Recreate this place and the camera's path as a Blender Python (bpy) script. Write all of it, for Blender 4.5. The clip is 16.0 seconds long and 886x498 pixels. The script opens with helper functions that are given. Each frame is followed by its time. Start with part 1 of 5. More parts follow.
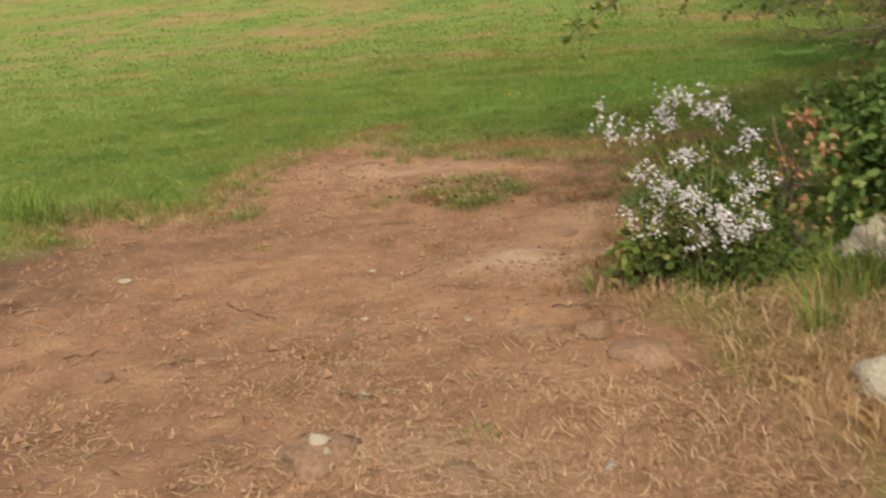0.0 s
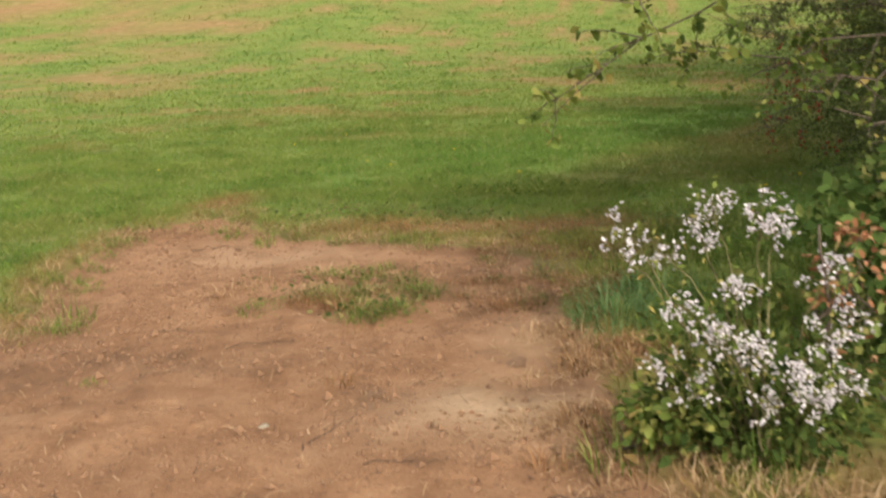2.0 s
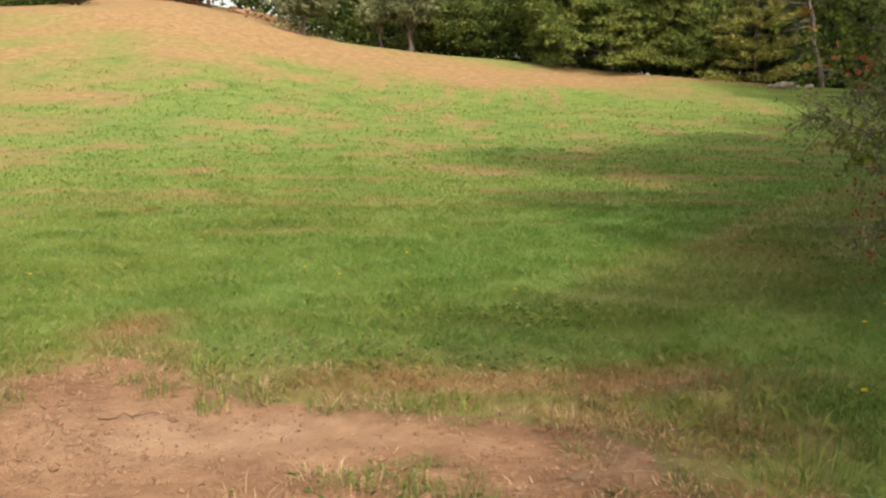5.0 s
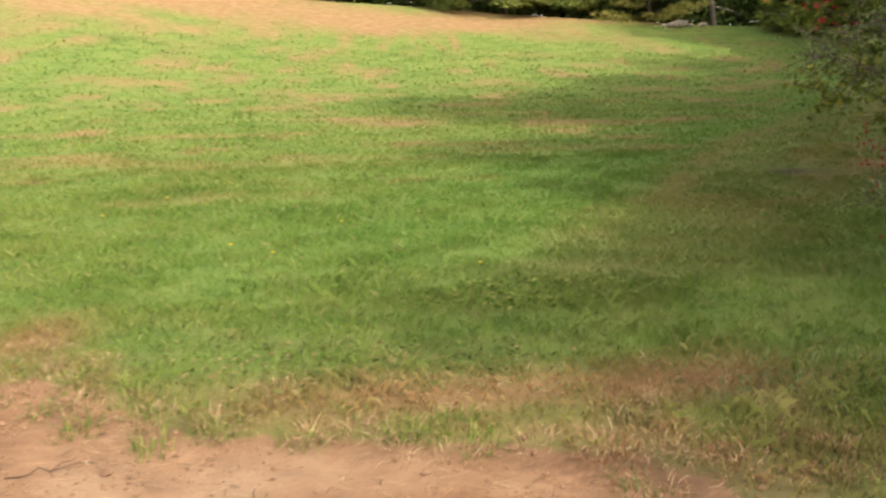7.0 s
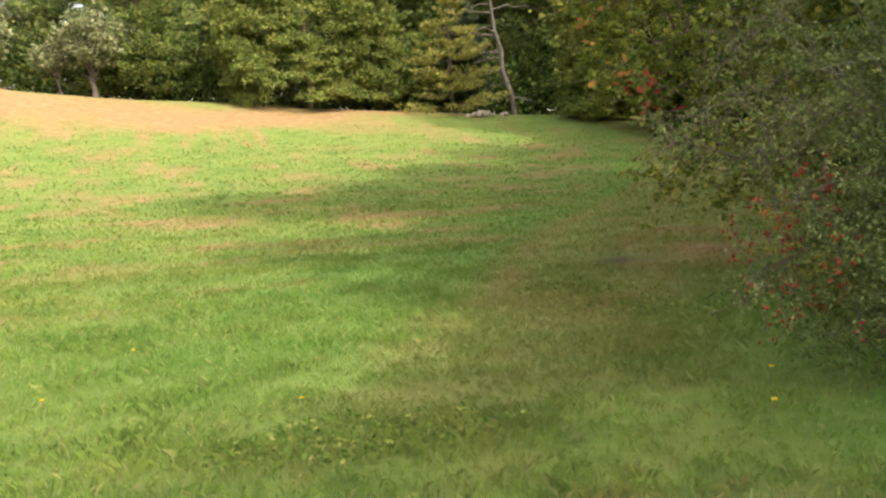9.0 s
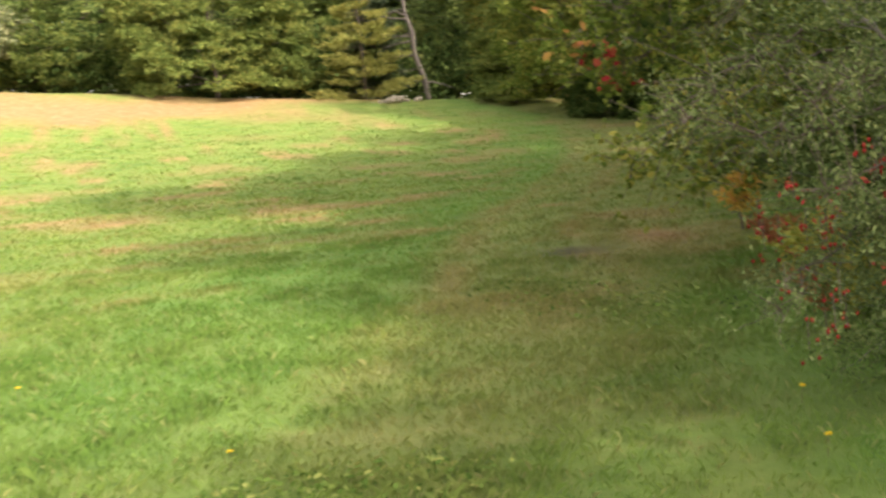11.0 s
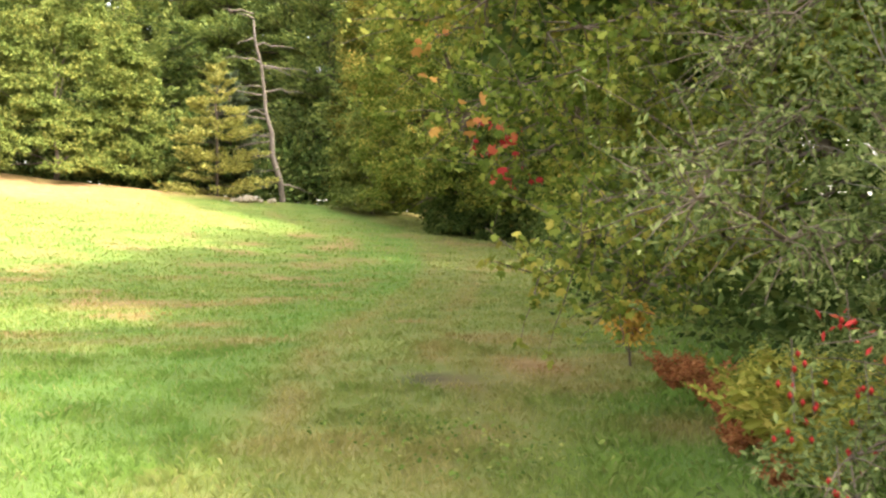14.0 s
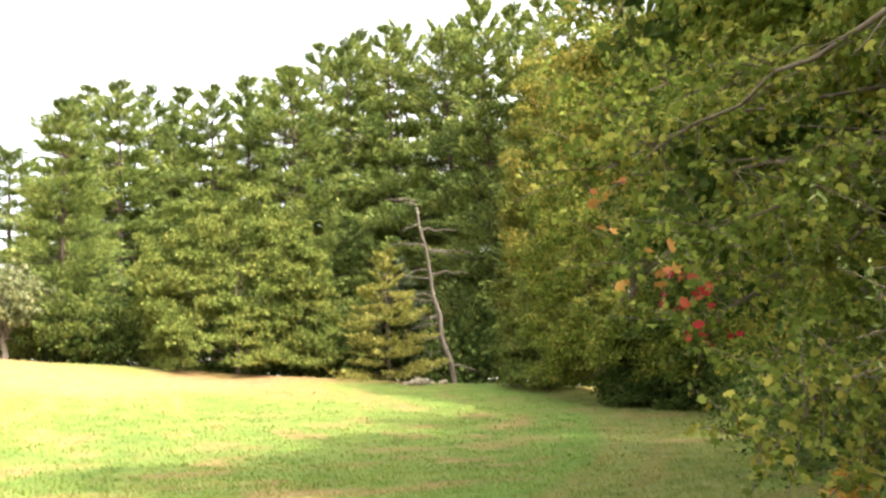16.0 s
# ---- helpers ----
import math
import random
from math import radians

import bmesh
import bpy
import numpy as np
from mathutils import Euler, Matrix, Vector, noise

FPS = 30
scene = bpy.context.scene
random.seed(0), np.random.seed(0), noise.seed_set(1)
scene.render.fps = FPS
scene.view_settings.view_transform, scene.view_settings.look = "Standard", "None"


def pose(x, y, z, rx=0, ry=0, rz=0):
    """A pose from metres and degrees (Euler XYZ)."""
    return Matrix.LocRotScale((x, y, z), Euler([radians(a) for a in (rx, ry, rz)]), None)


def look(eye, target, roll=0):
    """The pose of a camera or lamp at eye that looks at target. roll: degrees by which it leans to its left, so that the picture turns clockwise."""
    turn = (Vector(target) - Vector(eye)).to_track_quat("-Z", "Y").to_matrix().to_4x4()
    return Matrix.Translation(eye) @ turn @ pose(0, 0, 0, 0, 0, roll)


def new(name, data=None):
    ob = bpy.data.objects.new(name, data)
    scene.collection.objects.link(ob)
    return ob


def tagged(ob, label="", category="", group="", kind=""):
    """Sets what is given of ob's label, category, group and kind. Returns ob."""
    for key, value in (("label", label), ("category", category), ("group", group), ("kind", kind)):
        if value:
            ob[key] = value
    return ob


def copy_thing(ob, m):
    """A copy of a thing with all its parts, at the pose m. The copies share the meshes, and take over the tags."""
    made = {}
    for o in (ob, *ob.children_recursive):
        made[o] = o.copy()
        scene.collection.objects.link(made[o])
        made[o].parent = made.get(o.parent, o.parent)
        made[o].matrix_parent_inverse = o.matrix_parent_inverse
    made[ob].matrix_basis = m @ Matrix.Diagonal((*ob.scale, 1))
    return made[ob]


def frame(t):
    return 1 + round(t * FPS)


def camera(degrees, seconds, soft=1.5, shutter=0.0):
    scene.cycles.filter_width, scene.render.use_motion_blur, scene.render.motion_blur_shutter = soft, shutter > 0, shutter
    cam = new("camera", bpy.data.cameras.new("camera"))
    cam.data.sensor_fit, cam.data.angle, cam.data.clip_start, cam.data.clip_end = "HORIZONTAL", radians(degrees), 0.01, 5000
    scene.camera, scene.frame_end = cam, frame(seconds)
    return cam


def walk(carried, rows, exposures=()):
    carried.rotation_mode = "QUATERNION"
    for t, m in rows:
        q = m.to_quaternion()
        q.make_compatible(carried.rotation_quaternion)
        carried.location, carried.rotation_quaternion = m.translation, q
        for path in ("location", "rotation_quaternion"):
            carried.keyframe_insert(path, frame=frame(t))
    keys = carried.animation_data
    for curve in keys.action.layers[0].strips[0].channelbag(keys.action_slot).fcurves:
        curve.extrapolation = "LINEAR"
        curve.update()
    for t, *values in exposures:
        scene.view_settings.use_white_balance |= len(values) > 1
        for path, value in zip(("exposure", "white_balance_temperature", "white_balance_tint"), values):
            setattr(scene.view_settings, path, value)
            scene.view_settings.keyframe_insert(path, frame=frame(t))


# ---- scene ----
cam = camera(48.0, 16.0, soft=2.3, shutter=0.35)
PATH = [
    (0, (0.148, -0.013, 1.462), (-0.558, 1.794, 0.978), -5.2),
    (0.5, (-0.122, 0.360, 1.477), (-0.869, 2.154, 1.004), -2.1),
    (1, (-0.438, 0.691, 1.467), (-1.135, 2.500, 0.974), -2.1),
    (1.5, (-0.644, 1.014, 1.477), (-1.232, 2.862, 0.986), -5.7),
    (2, (-0.859, 1.369, 1.505), (-1.201, 3.297, 1.099), -2.6),
    (2.5, (-1.147, 1.769, 1.508), (-1.477, 3.712, 1.170), -2.5),
    (3, (-1.301, 2.126, 1.480), (-1.619, 4.079, 1.189), -6.6),
    (3.2, (-1.342, 2.317, 1.524), (-1.645, 4.273, 1.241), -5.7),
    (5.3, (-2.367, 3.828, 1.485), (-2.409, 5.812, 1.237), -0.6),
    (5.5, (-2.424, 3.892, 1.472), (-2.439, 5.874, 1.205), -1.8),
    (6, (-2.478, 4.234, 1.462), (-2.416, 6.208, 1.149), -4.1),
    (6.5, (-2.600, 4.518, 1.465), (-2.569, 6.505, 1.240), -4.3),
    (7, (-2.695, 4.818, 1.536), (-2.556, 6.781, 1.181), -2.1),
    (7.5, (-2.600, 5.224, 1.487), (-2.286, 7.171, 1.157), -3.0),
    (8, (-2.548, 5.536, 1.453), (-2.121, 7.477, 1.229), -2.7),
    (8.2, (-2.555, 5.631, 1.476), (-2.008, 7.545, 1.281), -3.0),
    (10.3, (-2.575, 6.699, 1.611), (-2.143, 8.642, 1.417), -5.1),
    (10.5, (-2.539, 6.841, 1.599), (-2.078, 8.778, 1.413), -3.9),
    (11, (-2.446, 7.237, 1.579), (-1.772, 9.105, 1.344), -5.4),
    (11.5, (-2.205, 7.676, 1.545), (-1.350, 9.471, 1.325), -4.8),
    (12, (-2.156, 7.950, 1.498), (-1.303, 9.759, 1.473), -0.5),
    (12.5, (-2.062, 8.226, 1.483), (-1.254, 10.055, 1.534), -5.0),
    (13, (-1.992, 8.449, 1.455), (-1.268, 10.314, 1.450), -3.8),
    (13.2, (-1.944, 8.542, 1.457), (-1.162, 10.380, 1.554), -3.8),
    (13.5, (-1.875, 8.760, 1.440), (-0.948, 10.532, 1.409), -2.3),
    (14, (-1.739, 9.085, 1.427), (-0.772, 10.835, 1.403), -0.3),
    (14.5, (-1.712, 9.361, 1.432), (-0.733, 11.105, 1.438), -1.1),
    (15, (-1.619, 9.500, 1.397), (-0.734, 11.289, 1.531), 0.9),
    (15.5, (-1.590, 9.594, 1.388), (-0.873, 11.447, 1.619), 0.2),
    (16, (-1.582, 9.639, 1.392), (-0.919, 11.496, 1.731), -3.4),
]
EXPOSURES = [(0, -0.12), (1.5, -0.02), (3, 0.2), (5.5, 0.32), (7, 0.6), (8.2, 0.9), (10.3, 1.0), (11.5, 1.38), (12, 1.58), (12.5, 1.7), (13, 1.48), (13.5, 1.84), (14.5, 1.98), (15.1, 1.9), (16, 1.7)]
walk(cam, [(t, look(eye, target, roll)) for t, eye, target, roll in PATH], EXPOSURES)

# ---- light ----
SUN_BEARING, SUN_HEIGHT = 148.0, 45.0  # degrees, clockwise from +y, and above the ground
world = bpy.data.worlds.new("sky")
scene.world = world
world.use_nodes = True
wn = world.node_tree.nodes
sky = wn.new("ShaderNodeTexSky")
sky.sky_type = "NISHITA"
sky.sun_disc = False
sky.sun_elevation, sky.sun_rotation = radians(SUN_HEIGHT), radians(SUN_BEARING)
sky.air_density, sky.dust_density = 1.0, 6.0
wn["Background"].inputs["Strength"].default_value = 0.15
haze = wn.new("ShaderNodeMix")  # thin even white haze over the whole sky
haze.data_type, haze.blend_type = "RGBA", "ADD"
haze.inputs["Factor"].default_value = 1.0
haze.inputs["B"].default_value = (3.9, 3.5, 2.8, 1)
world.node_tree.links.new(sky.outputs[0], haze.inputs["A"])
world.node_tree.links.new(haze.outputs["Result"], wn["Background"].inputs["Color"])
sun_data = bpy.data.lights.new("sun", "SUN")
sun_data.energy, sun_data.angle, sun_data.color = 2.85, radians(1.5), (1.0, 0.93, 0.82)
sun = new("sun", sun_data)
b, h = radians(SUN_BEARING), radians(SUN_HEIGHT)
sun.matrix_world = look((60 * math.sin(b), 60 * math.cos(b), 60 * math.tan(h)), (0, 0, 0))
scene.view_settings.exposure = 0.0

# ---- small tools ----
rng = np.random.default_rng(7)


def lattice(ix, iy, seed):
    n = (ix * 374761393 + iy * 668265263 + seed * 974711) & 0x7FFFFFFF
    n = ((n ^ (n >> 13)) * 1274126177) & 0x7FFFFFFF
    return ((n ^ (n >> 16)) & 0xFFFF) / 65535.0


def vnoise(x, y, size, seed=0):
    """Smooth value noise from 0 to 1, with cells of that size."""
    u, v = np.asarray(x, float) / size, np.asarray(y, float) / size
    iu, iv = np.floor(u).astype(np.int64), np.floor(v).astype(np.int64)
    a, c = u - iu, v - iv
    a, c = a * a * (3 - 2 * a), c * c * (3 - 2 * c)
    low = lattice(iu, iv, seed) * (1 - a) + lattice(iu + 1, iv, seed) * a
    high = lattice(iu, iv + 1, seed) * (1 - a) + lattice(iu + 1, iv + 1, seed) * a
    return low * (1 - c) + high * c


def fnoise(x, y, size, seed=0):
    return 0.55 * vnoise(x, y, size, seed) + 0.3 * vnoise(x, y, size / 2.3, seed + 1) + 0.15 * vnoise(x, y, size / 5.1, seed + 2)


def mesh_of(name, verts, loops, sizes, attrs=None, smooth=False):
    """A mesh from flat arrays: vertices, the loops' vertices and the sizes of the faces."""
    me = bpy.data.meshes.new(name)
    verts, loops, sizes = np.asarray(verts, np.float32), np.asarray(loops, np.int32).ravel(), np.asarray(sizes, np.int32)
    me.vertices.add(len(verts)), me.loops.add(len(loops)), me.polygons.add(len(sizes))
    me.vertices.foreach_set("co", verts.ravel())
    me.loops.foreach_set("vertex_index", loops)
    me.polygons.foreach_set("loop_start", np.r_[0, np.cumsum(sizes)[:-1]].astype(np.int32))
    me.polygons.foreach_set("use_smooth", np.full(len(sizes), smooth))
    for key, values in (attrs or {}).items():
        me.attributes.new(key, "FLOAT", "POINT").data.foreach_set("value", np.asarray(values, np.float32))
    me.update(calc_edges=True)
    me.validate()
    return me


def part(name, me, material, parent=None, label="", place=(0, 0, 0)):
    """One mesh object (from a mesh or a bmesh) under a thing or a part."""
    if isinstance(me, bmesh.types.BMesh):
        bm, me = me, bpy.data.meshes.new(name)
        bm.to_mesh(me)
        bm.free()
    ob = new(name, me)
    if material and not me.materials:
        me.materials.append(material)
    ob.location = place
    if parent:
        ob.parent = parent
    if label:
        ob["label"] = label
    return ob


def empty(name, x, y, z, label, category, group="", kind=""):
    ob = new(name)
    ob.location = (x, y, z)
    return tagged(ob, label, category, group, kind)


LEAF = np.array([(0, 0), (0.3, 0.35), (0.22, 0.75), (0, 1), (-0.22, 0.75), (-0.3, 0.35)])
LANCE = np.array([(0, 0), (0.2, 0.55), (0, 1), (-0.2, 0.55)])
MAPLE = np.array([(0, 0), (0.45, 0.2), (0.5, 0.7), (0.16, 0.62), (0, 1.05), (-0.16, 0.62), (-0.5, 0.7), (-0.45, 0.2)])
SPRIG = np.array([(0.17, 0), (0.07, 0.9), (-0.16, 0.1)])


DIAMOND = np.array([(0, 0), (0.31, 0.48), (0, 1), (-0.31, 0.42)])


def leaves(name, at, along, size, shape=LEAF, bend=0.15, flat=0.5, r=rng, outward=None):
    """Many single leaves: feet, directions and sizes; flat: how far their faces turn up to the sky, or outward."""
    at, along = np.asarray(at, float), np.asarray(along, float)
    n, k = len(at), len(shape)
    along = along / (np.linalg.norm(along, axis=1, keepdims=True) + 1e-9)
    face = r.normal(size=(n, 3)) * (1 - flat) + (np.array([0, 0, 1.0]) if outward is None else outward) * flat
    side = np.cross(along, face)
    side /= np.linalg.norm(side, axis=1, keepdims=True) + 1e-9
    up = np.cross(side, along)
    size = np.broadcast_to(size, (n,))[:, None, None]
    s, l = shape[:, 0][None, :, None], shape[:, 1][None, :, None]
    curl = (bend * (np.abs(s) - l * l * 0.8)) * r.uniform(0.3, 1.4, (n, 1, 1))
    v = at[:, None, :] + size * (side[:, None] * s + along[:, None] * l + up[:, None] * curl)
    return mesh_of(name, v.reshape(-1, 3), np.arange(n * k), np.full(n, k))


def tube(points, radii, sides=7, wobble=0.0, r=rng):
    """A tapered tube along points, as vertices, loops and sizes."""
    points, radii = np.asarray(points, float), np.asarray(radii, float)
    n = len(points)
    ahead = np.gradient(points, axis=0)
    ahead /= np.linalg.norm(ahead, axis=1, keepdims=True) + 1e-9
    ref = np.array([0.31, 0.95, 0.02]) if abs(ahead[:, 2]).mean() > 0.6 else np.array([0.05, 0.05, 1.0])
    a = np.cross(ahead, ref)
    a /= np.linalg.norm(a, axis=1, keepdims=True) + 1e-9
    c = np.cross(ahead, a)
    ang = np.linspace(0, 2 * np.pi, sides, endpoint=False)
    rad = radii[:, None] * (1 + wobble * r.normal(size=(n, sides)))
    v = points[:, None] + rad[..., None] * (a[:, None] * np.cos(ang)[None, :, None] + c[:, None] * np.sin(ang)[None, :, None])
    i, j = np.meshgrid(np.arange(n - 1), np.arange(sides), indexing="ij")
    k = (j + 1) % sides
    f = np.stack([i * sides + j, i * sides + k, (i + 1) * sides + k, (i + 1) * sides + j], -1).reshape(-1, 4)
    v = np.vstack([v.reshape(-1, 3), points[-1:]])
    tip = np.stack([(n - 1) * sides + np.arange(sides), (n - 1) * sides + (np.arange(sides) + 1) % sides, np.full(sides, n * sides)], -1)
    return v, np.r_[f.ravel(), tip.ravel()], np.r_[np.full(len(f), 4), np.full(sides, 3)]


def joined(pieces):
    vs, ls, ss, base = [], [], [], 0
    for v, l, s in pieces:
        vs.append(v), ls.append(np.asarray(l) + base), ss.append(s)
        base += len(v)
    return np.vstack(vs), np.concatenate(ls), np.concatenate(ss)


def bent(a, c, sag=0.0, n=7, jitter=0.0, r=rng):
    """Points from a to c, bowed by sag and a little crooked."""
    a, c = np.asarray(a, float), np.asarray(c, float)
    t = np.linspace(0, 1, n)[:, None]
    p = a + (c - a) * t
    p[:, 2] += sag * 4 * (t * (1 - t))[:, 0]
    p[1:-1] += r.normal(size=(n - 2, 3)) * jitter
    return p


# ---- materials ----
def material(name):
    m = bpy.data.materials.new(name)
    m.use_nodes = True
    m.node_tree.nodes.remove(m.node_tree.nodes["Principled BSDF"])
    return m, m.node_tree.nodes, m.node_tree.links, m.node_tree.nodes["Material Output"]


def ramp(nodes, links, value, stops):
    n = nodes.new("ShaderNodeValToRGB")
    e = n.color_ramp.elements
    while len(e) < len(stops):
        e.new(0.5)
    for el, (p, c) in zip(e, stops):
        el.position, el.color = p, (*c, 1)
    links.new(value, n.inputs[0])
    return n.outputs[0]


def noise_of(nodes, links, scale, detail=4, rough=0.6, vector=None):
    n = nodes.new("ShaderNodeTexNoise")
    n.inputs["Scale"].default_value, n.inputs["Detail"].default_value, n.inputs["Roughness"].default_value = scale, detail, rough
    if vector is None:
        vector = nodes.new("ShaderNodeNewGeometry").outputs["Position"]
    links.new(vector, n.inputs["Vector"])
    return n.outputs["Fac"]


def blend(nodes, links, fac, a, c, kind="MIX"):
    n = nodes.new("ShaderNodeMix")
    n.data_type, n.blend_type = "RGBA", kind
    for v, s in ((fac, n.inputs["Factor"]), (a, n.inputs["A"]), (c, n.inputs["B"])):
        if isinstance(v, (int, float)):
            s.default_value = v
        elif isinstance(v, tuple):
            s.default_value = (*v, 1)
        else:
            links.new(v, s)
    return n.outputs["Result"]


def maths(nodes, links, kind, a, c):
    n = nodes.new("ShaderNodeMath")
    n.operation, n.use_clamp = kind, True
    for v, s in ((a, n.inputs[0]), (c, n.inputs[1])):
        if isinstance(v, (int, float)):
            s.default_value = v
        else:
            links.new(v, s)
    return n.outputs[0]


def relief(nodes, links, height, depth, strength=1.0):
    n = nodes.new("ShaderNodeBump")
    n.inputs["Strength"].default_value, n.inputs["Distance"].default_value = strength, depth
    links.new(height, n.inputs["Height"])
    return n.outputs["Normal"]


def surface(nodes, links, out, colour, rough=0.9, normal=None, specular=0.3, through_light=0.0):
    p = nodes.new("ShaderNodeBsdfPrincipled")
    p.inputs["Roughness"].default_value = rough
    p.inputs["Specular IOR Level"].default_value = specular
    links.new(colour, p.inputs["Base Color"])
    if normal:
        links.new(normal, p.inputs["Normal"])
    result = p.outputs[0]
    if through_light:
        t, m = nodes.new("ShaderNodeBsdfTranslucent"), nodes.new("ShaderNodeMixShader")
        m.inputs[0].default_value = through_light
        links.new(colour, t.inputs["Color"]), links.new(result, m.inputs[1]), links.new(t.outputs[0], m.inputs[2])
        result = m.outputs[0]
    links.new(result, out.inputs[0])


def leaf_material(name, stops, patch=1.2, amount=0.5, through_light=0.35, rough=0.55):
    """Leaves that differ one by one and by patches of the crown; stops: from the commonest colour to the rarest."""
    m, n, l, out = material(name)
    island = n.new("ShaderNodeNewGeometry").outputs["Random Per Island"]
    big = noise_of(n, l, 1 / patch, 2, 0.5)
    mixed = n.new("ShaderNodeMix")
    mixed.data_type = "FLOAT"
    mixed.inputs[0].default_value = amount
    l.new(island, mixed.inputs[2]), l.new(big, mixed.inputs[3])
    colour = ramp(n, l, mixed.outputs[0], stops)
    value = n.new("ShaderNodeHueSaturation")
    dark = n.new("ShaderNodeMapRange")
    dark.inputs["To Min"].default_value, dark.inputs["To Max"].default_value = 0.78, 1.22
    l.new(island, dark.inputs["Value"]), l.new(dark.outputs[0], value.inputs["Value"]), l.new(colour, value.inputs["Color"])
    surface(n, l, out, value.outputs[0], 0.75, None, 0.06, through_light)
    return m


def bark_material(name, low, high, scale=9.0):
    m, n, l, out = material(name)
    co = n.new("ShaderNodeTexCoord").outputs["Object"]
    st = n.new("ShaderNodeMapping")
    st.inputs["Scale"].default_value = (1, 1, 0.25)
    l.new(co, st.inputs["Vector"])
    f = noise_of(n, l, scale, 6, 0.7, st.outputs[0])
    surface(n, l, out, ramp(n, l, f, [(0.3, low), (0.7, high)]), 0.9, relief(n, l, f, 0.02), 0.2)
    return m


def plain_material(name, low, high, scale=20.0, rough=0.85, depth=0.004, specular=0.3):
    m, n, l, out = material(name)
    co = n.new("ShaderNodeTexCoord").outputs["Object"]
    f = noise_of(n, l, scale, 6, 0.65, co)
    surface(n, l, out, ramp(n, l, f, [(0.3, low), (0.72, high)]), rough, relief(n, l, f, depth), specular)
    return m


def turf_colour(n, l):
    """The meadow's colour by place: lush, pale and dry grass; 'dry' and 'dirt' are stored in the meshes."""
    def stored(key):
        a = n.new("ShaderNodeAttribute")
        a.attribute_name = key
        return a.outputs["Fac"]
    f1, f2, f3 = noise_of(n, l, 0.45, 3), noise_of(n, l, 2.2, 4, 0.7), noise_of(n, l, 14.0, 4, 0.7)
    green = ramp(n, l, f1, [(0.3, GRASS[0]), (0.5, GRASS[1]), (0.7, GRASS[2])])
    green = blend(n, l, ramp(n, l, f2, [(0.5, (0, 0, 0)), (0.75, (0.55, 0.55, 0.55))]), green, GRASS[3])
    green = blend(n, l, ramp(n, l, f3, [(0.35, (0.45, 0.45, 0.45)), (0.6, (0, 0, 0))]), green, GRASS[4])
    f4 = noise_of(n, l, 1.0, 6, 0.75)
    green = blend(n, l, ramp(n, l, f4, [(0.46, (0, 0, 0)), (0.62, (0.45, 0.45, 0.45))]), green, (0.21, 0.245, 0.065))
    green = blend(n, l, ramp(n, l, f4, [(0.36, (0.55, 0.55, 0.55)), (0.47, (0, 0, 0))]), green, (0.075, 0.13, 0.026))
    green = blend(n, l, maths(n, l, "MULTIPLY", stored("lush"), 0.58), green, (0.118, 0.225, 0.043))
    green = blend(n, l, maths(n, l, "MULTIPLY", stored("mown"), 0.62), green, ramp(n, l, f4, [(0.36, (0.135, 0.16, 0.042)), (0.5, (0.2, 0.21, 0.063)), (0.64, (0.27, 0.235, 0.1))]))
    straw = ramp(n, l, f2, [(0.3, STRAW[0]), (0.55, STRAW[1]), (0.75, STRAW[2])])
    dry = maths(n, l, "ADD", stored("dry"), maths(n, l, "MULTIPLY", maths(n, l, "SUBTRACT", f2, 0.5), stored("dry")))
    return blend(n, l, dry, green, straw), stored("dirt"), f2, f3


GRASS = [(0.11, 0.18, 0.033), (0.148, 0.22, 0.043), (0.192, 0.24, 0.054), (0.28, 0.24, 0.095), (0.085, 0.12, 0.027)]
STRAW = [(0.21, 0.122, 0.054), (0.3, 0.183, 0.086), (0.36, 0.255, 0.135)]


def ground_material():
    m, n, l, out = material("meadow_ground")
    turf, dirt, f2, f3 = turf_colour(n, l)
    clay = ramp(n, l, noise_of(n, l, 3.0, 6, 0.7), [(0.3, (0.2, 0.11, 0.058)), (0.5, (0.325, 0.18, 0.097)), (0.72, (0.42, 0.258, 0.146))])
    grit = noise_of(n, l, 60.0, 5, 0.75)
    clay = blend(n, l, ramp(n, l, grit, [(0.3, (0.8, 0.8, 0.8)), (0.45, (0, 0, 0))]), clay, (0.11, 0.062, 0.036))
    clay = blend(n, l, ramp(n, l, noise_of(n, l, 35.0, 3, 0.6), [(0.62, (0, 0, 0)), (0.75, (0.5, 0.5, 0.5))]), clay, (0.45, 0.31, 0.2))
    edge = maths(n, l, "ADD", dirt, maths(n, l, "MULTIPLY", maths(n, l, "SUBTRACT", f3, 0.5), 0.6))
    for key, shade in (("pale", (0.5, 0.36, 0.23)), ("dark", (0.05, 0.04, 0.03))):
        a = n.new("ShaderNodeAttribute")
        a.attribute_name = key
        if key == "pale":
            clay = blend(n, l, a.outputs["Fac"], clay, shade)
        else:
            turf, clay = blend(n, l, a.outputs["Fac"], turf, shade), blend(n, l, a.outputs["Fac"], clay, (0.075, 0.045, 0.028))
    mask = ramp(n, l, edge, [(0.42, (0, 0, 0)), (0.56, (1, 1, 1))])
    bump = maths(n, l, "ADD", maths(n, l, "MULTIPLY", noise_of(n, l, 9.0, 5, 0.7), 0.7), maths(n, l, "MULTIPLY", grit, 0.3))
    surface(n, l, out, blend(n, l, mask, turf, clay), 0.95, relief(n, l, bump, 0.06), 0.15)
    return m


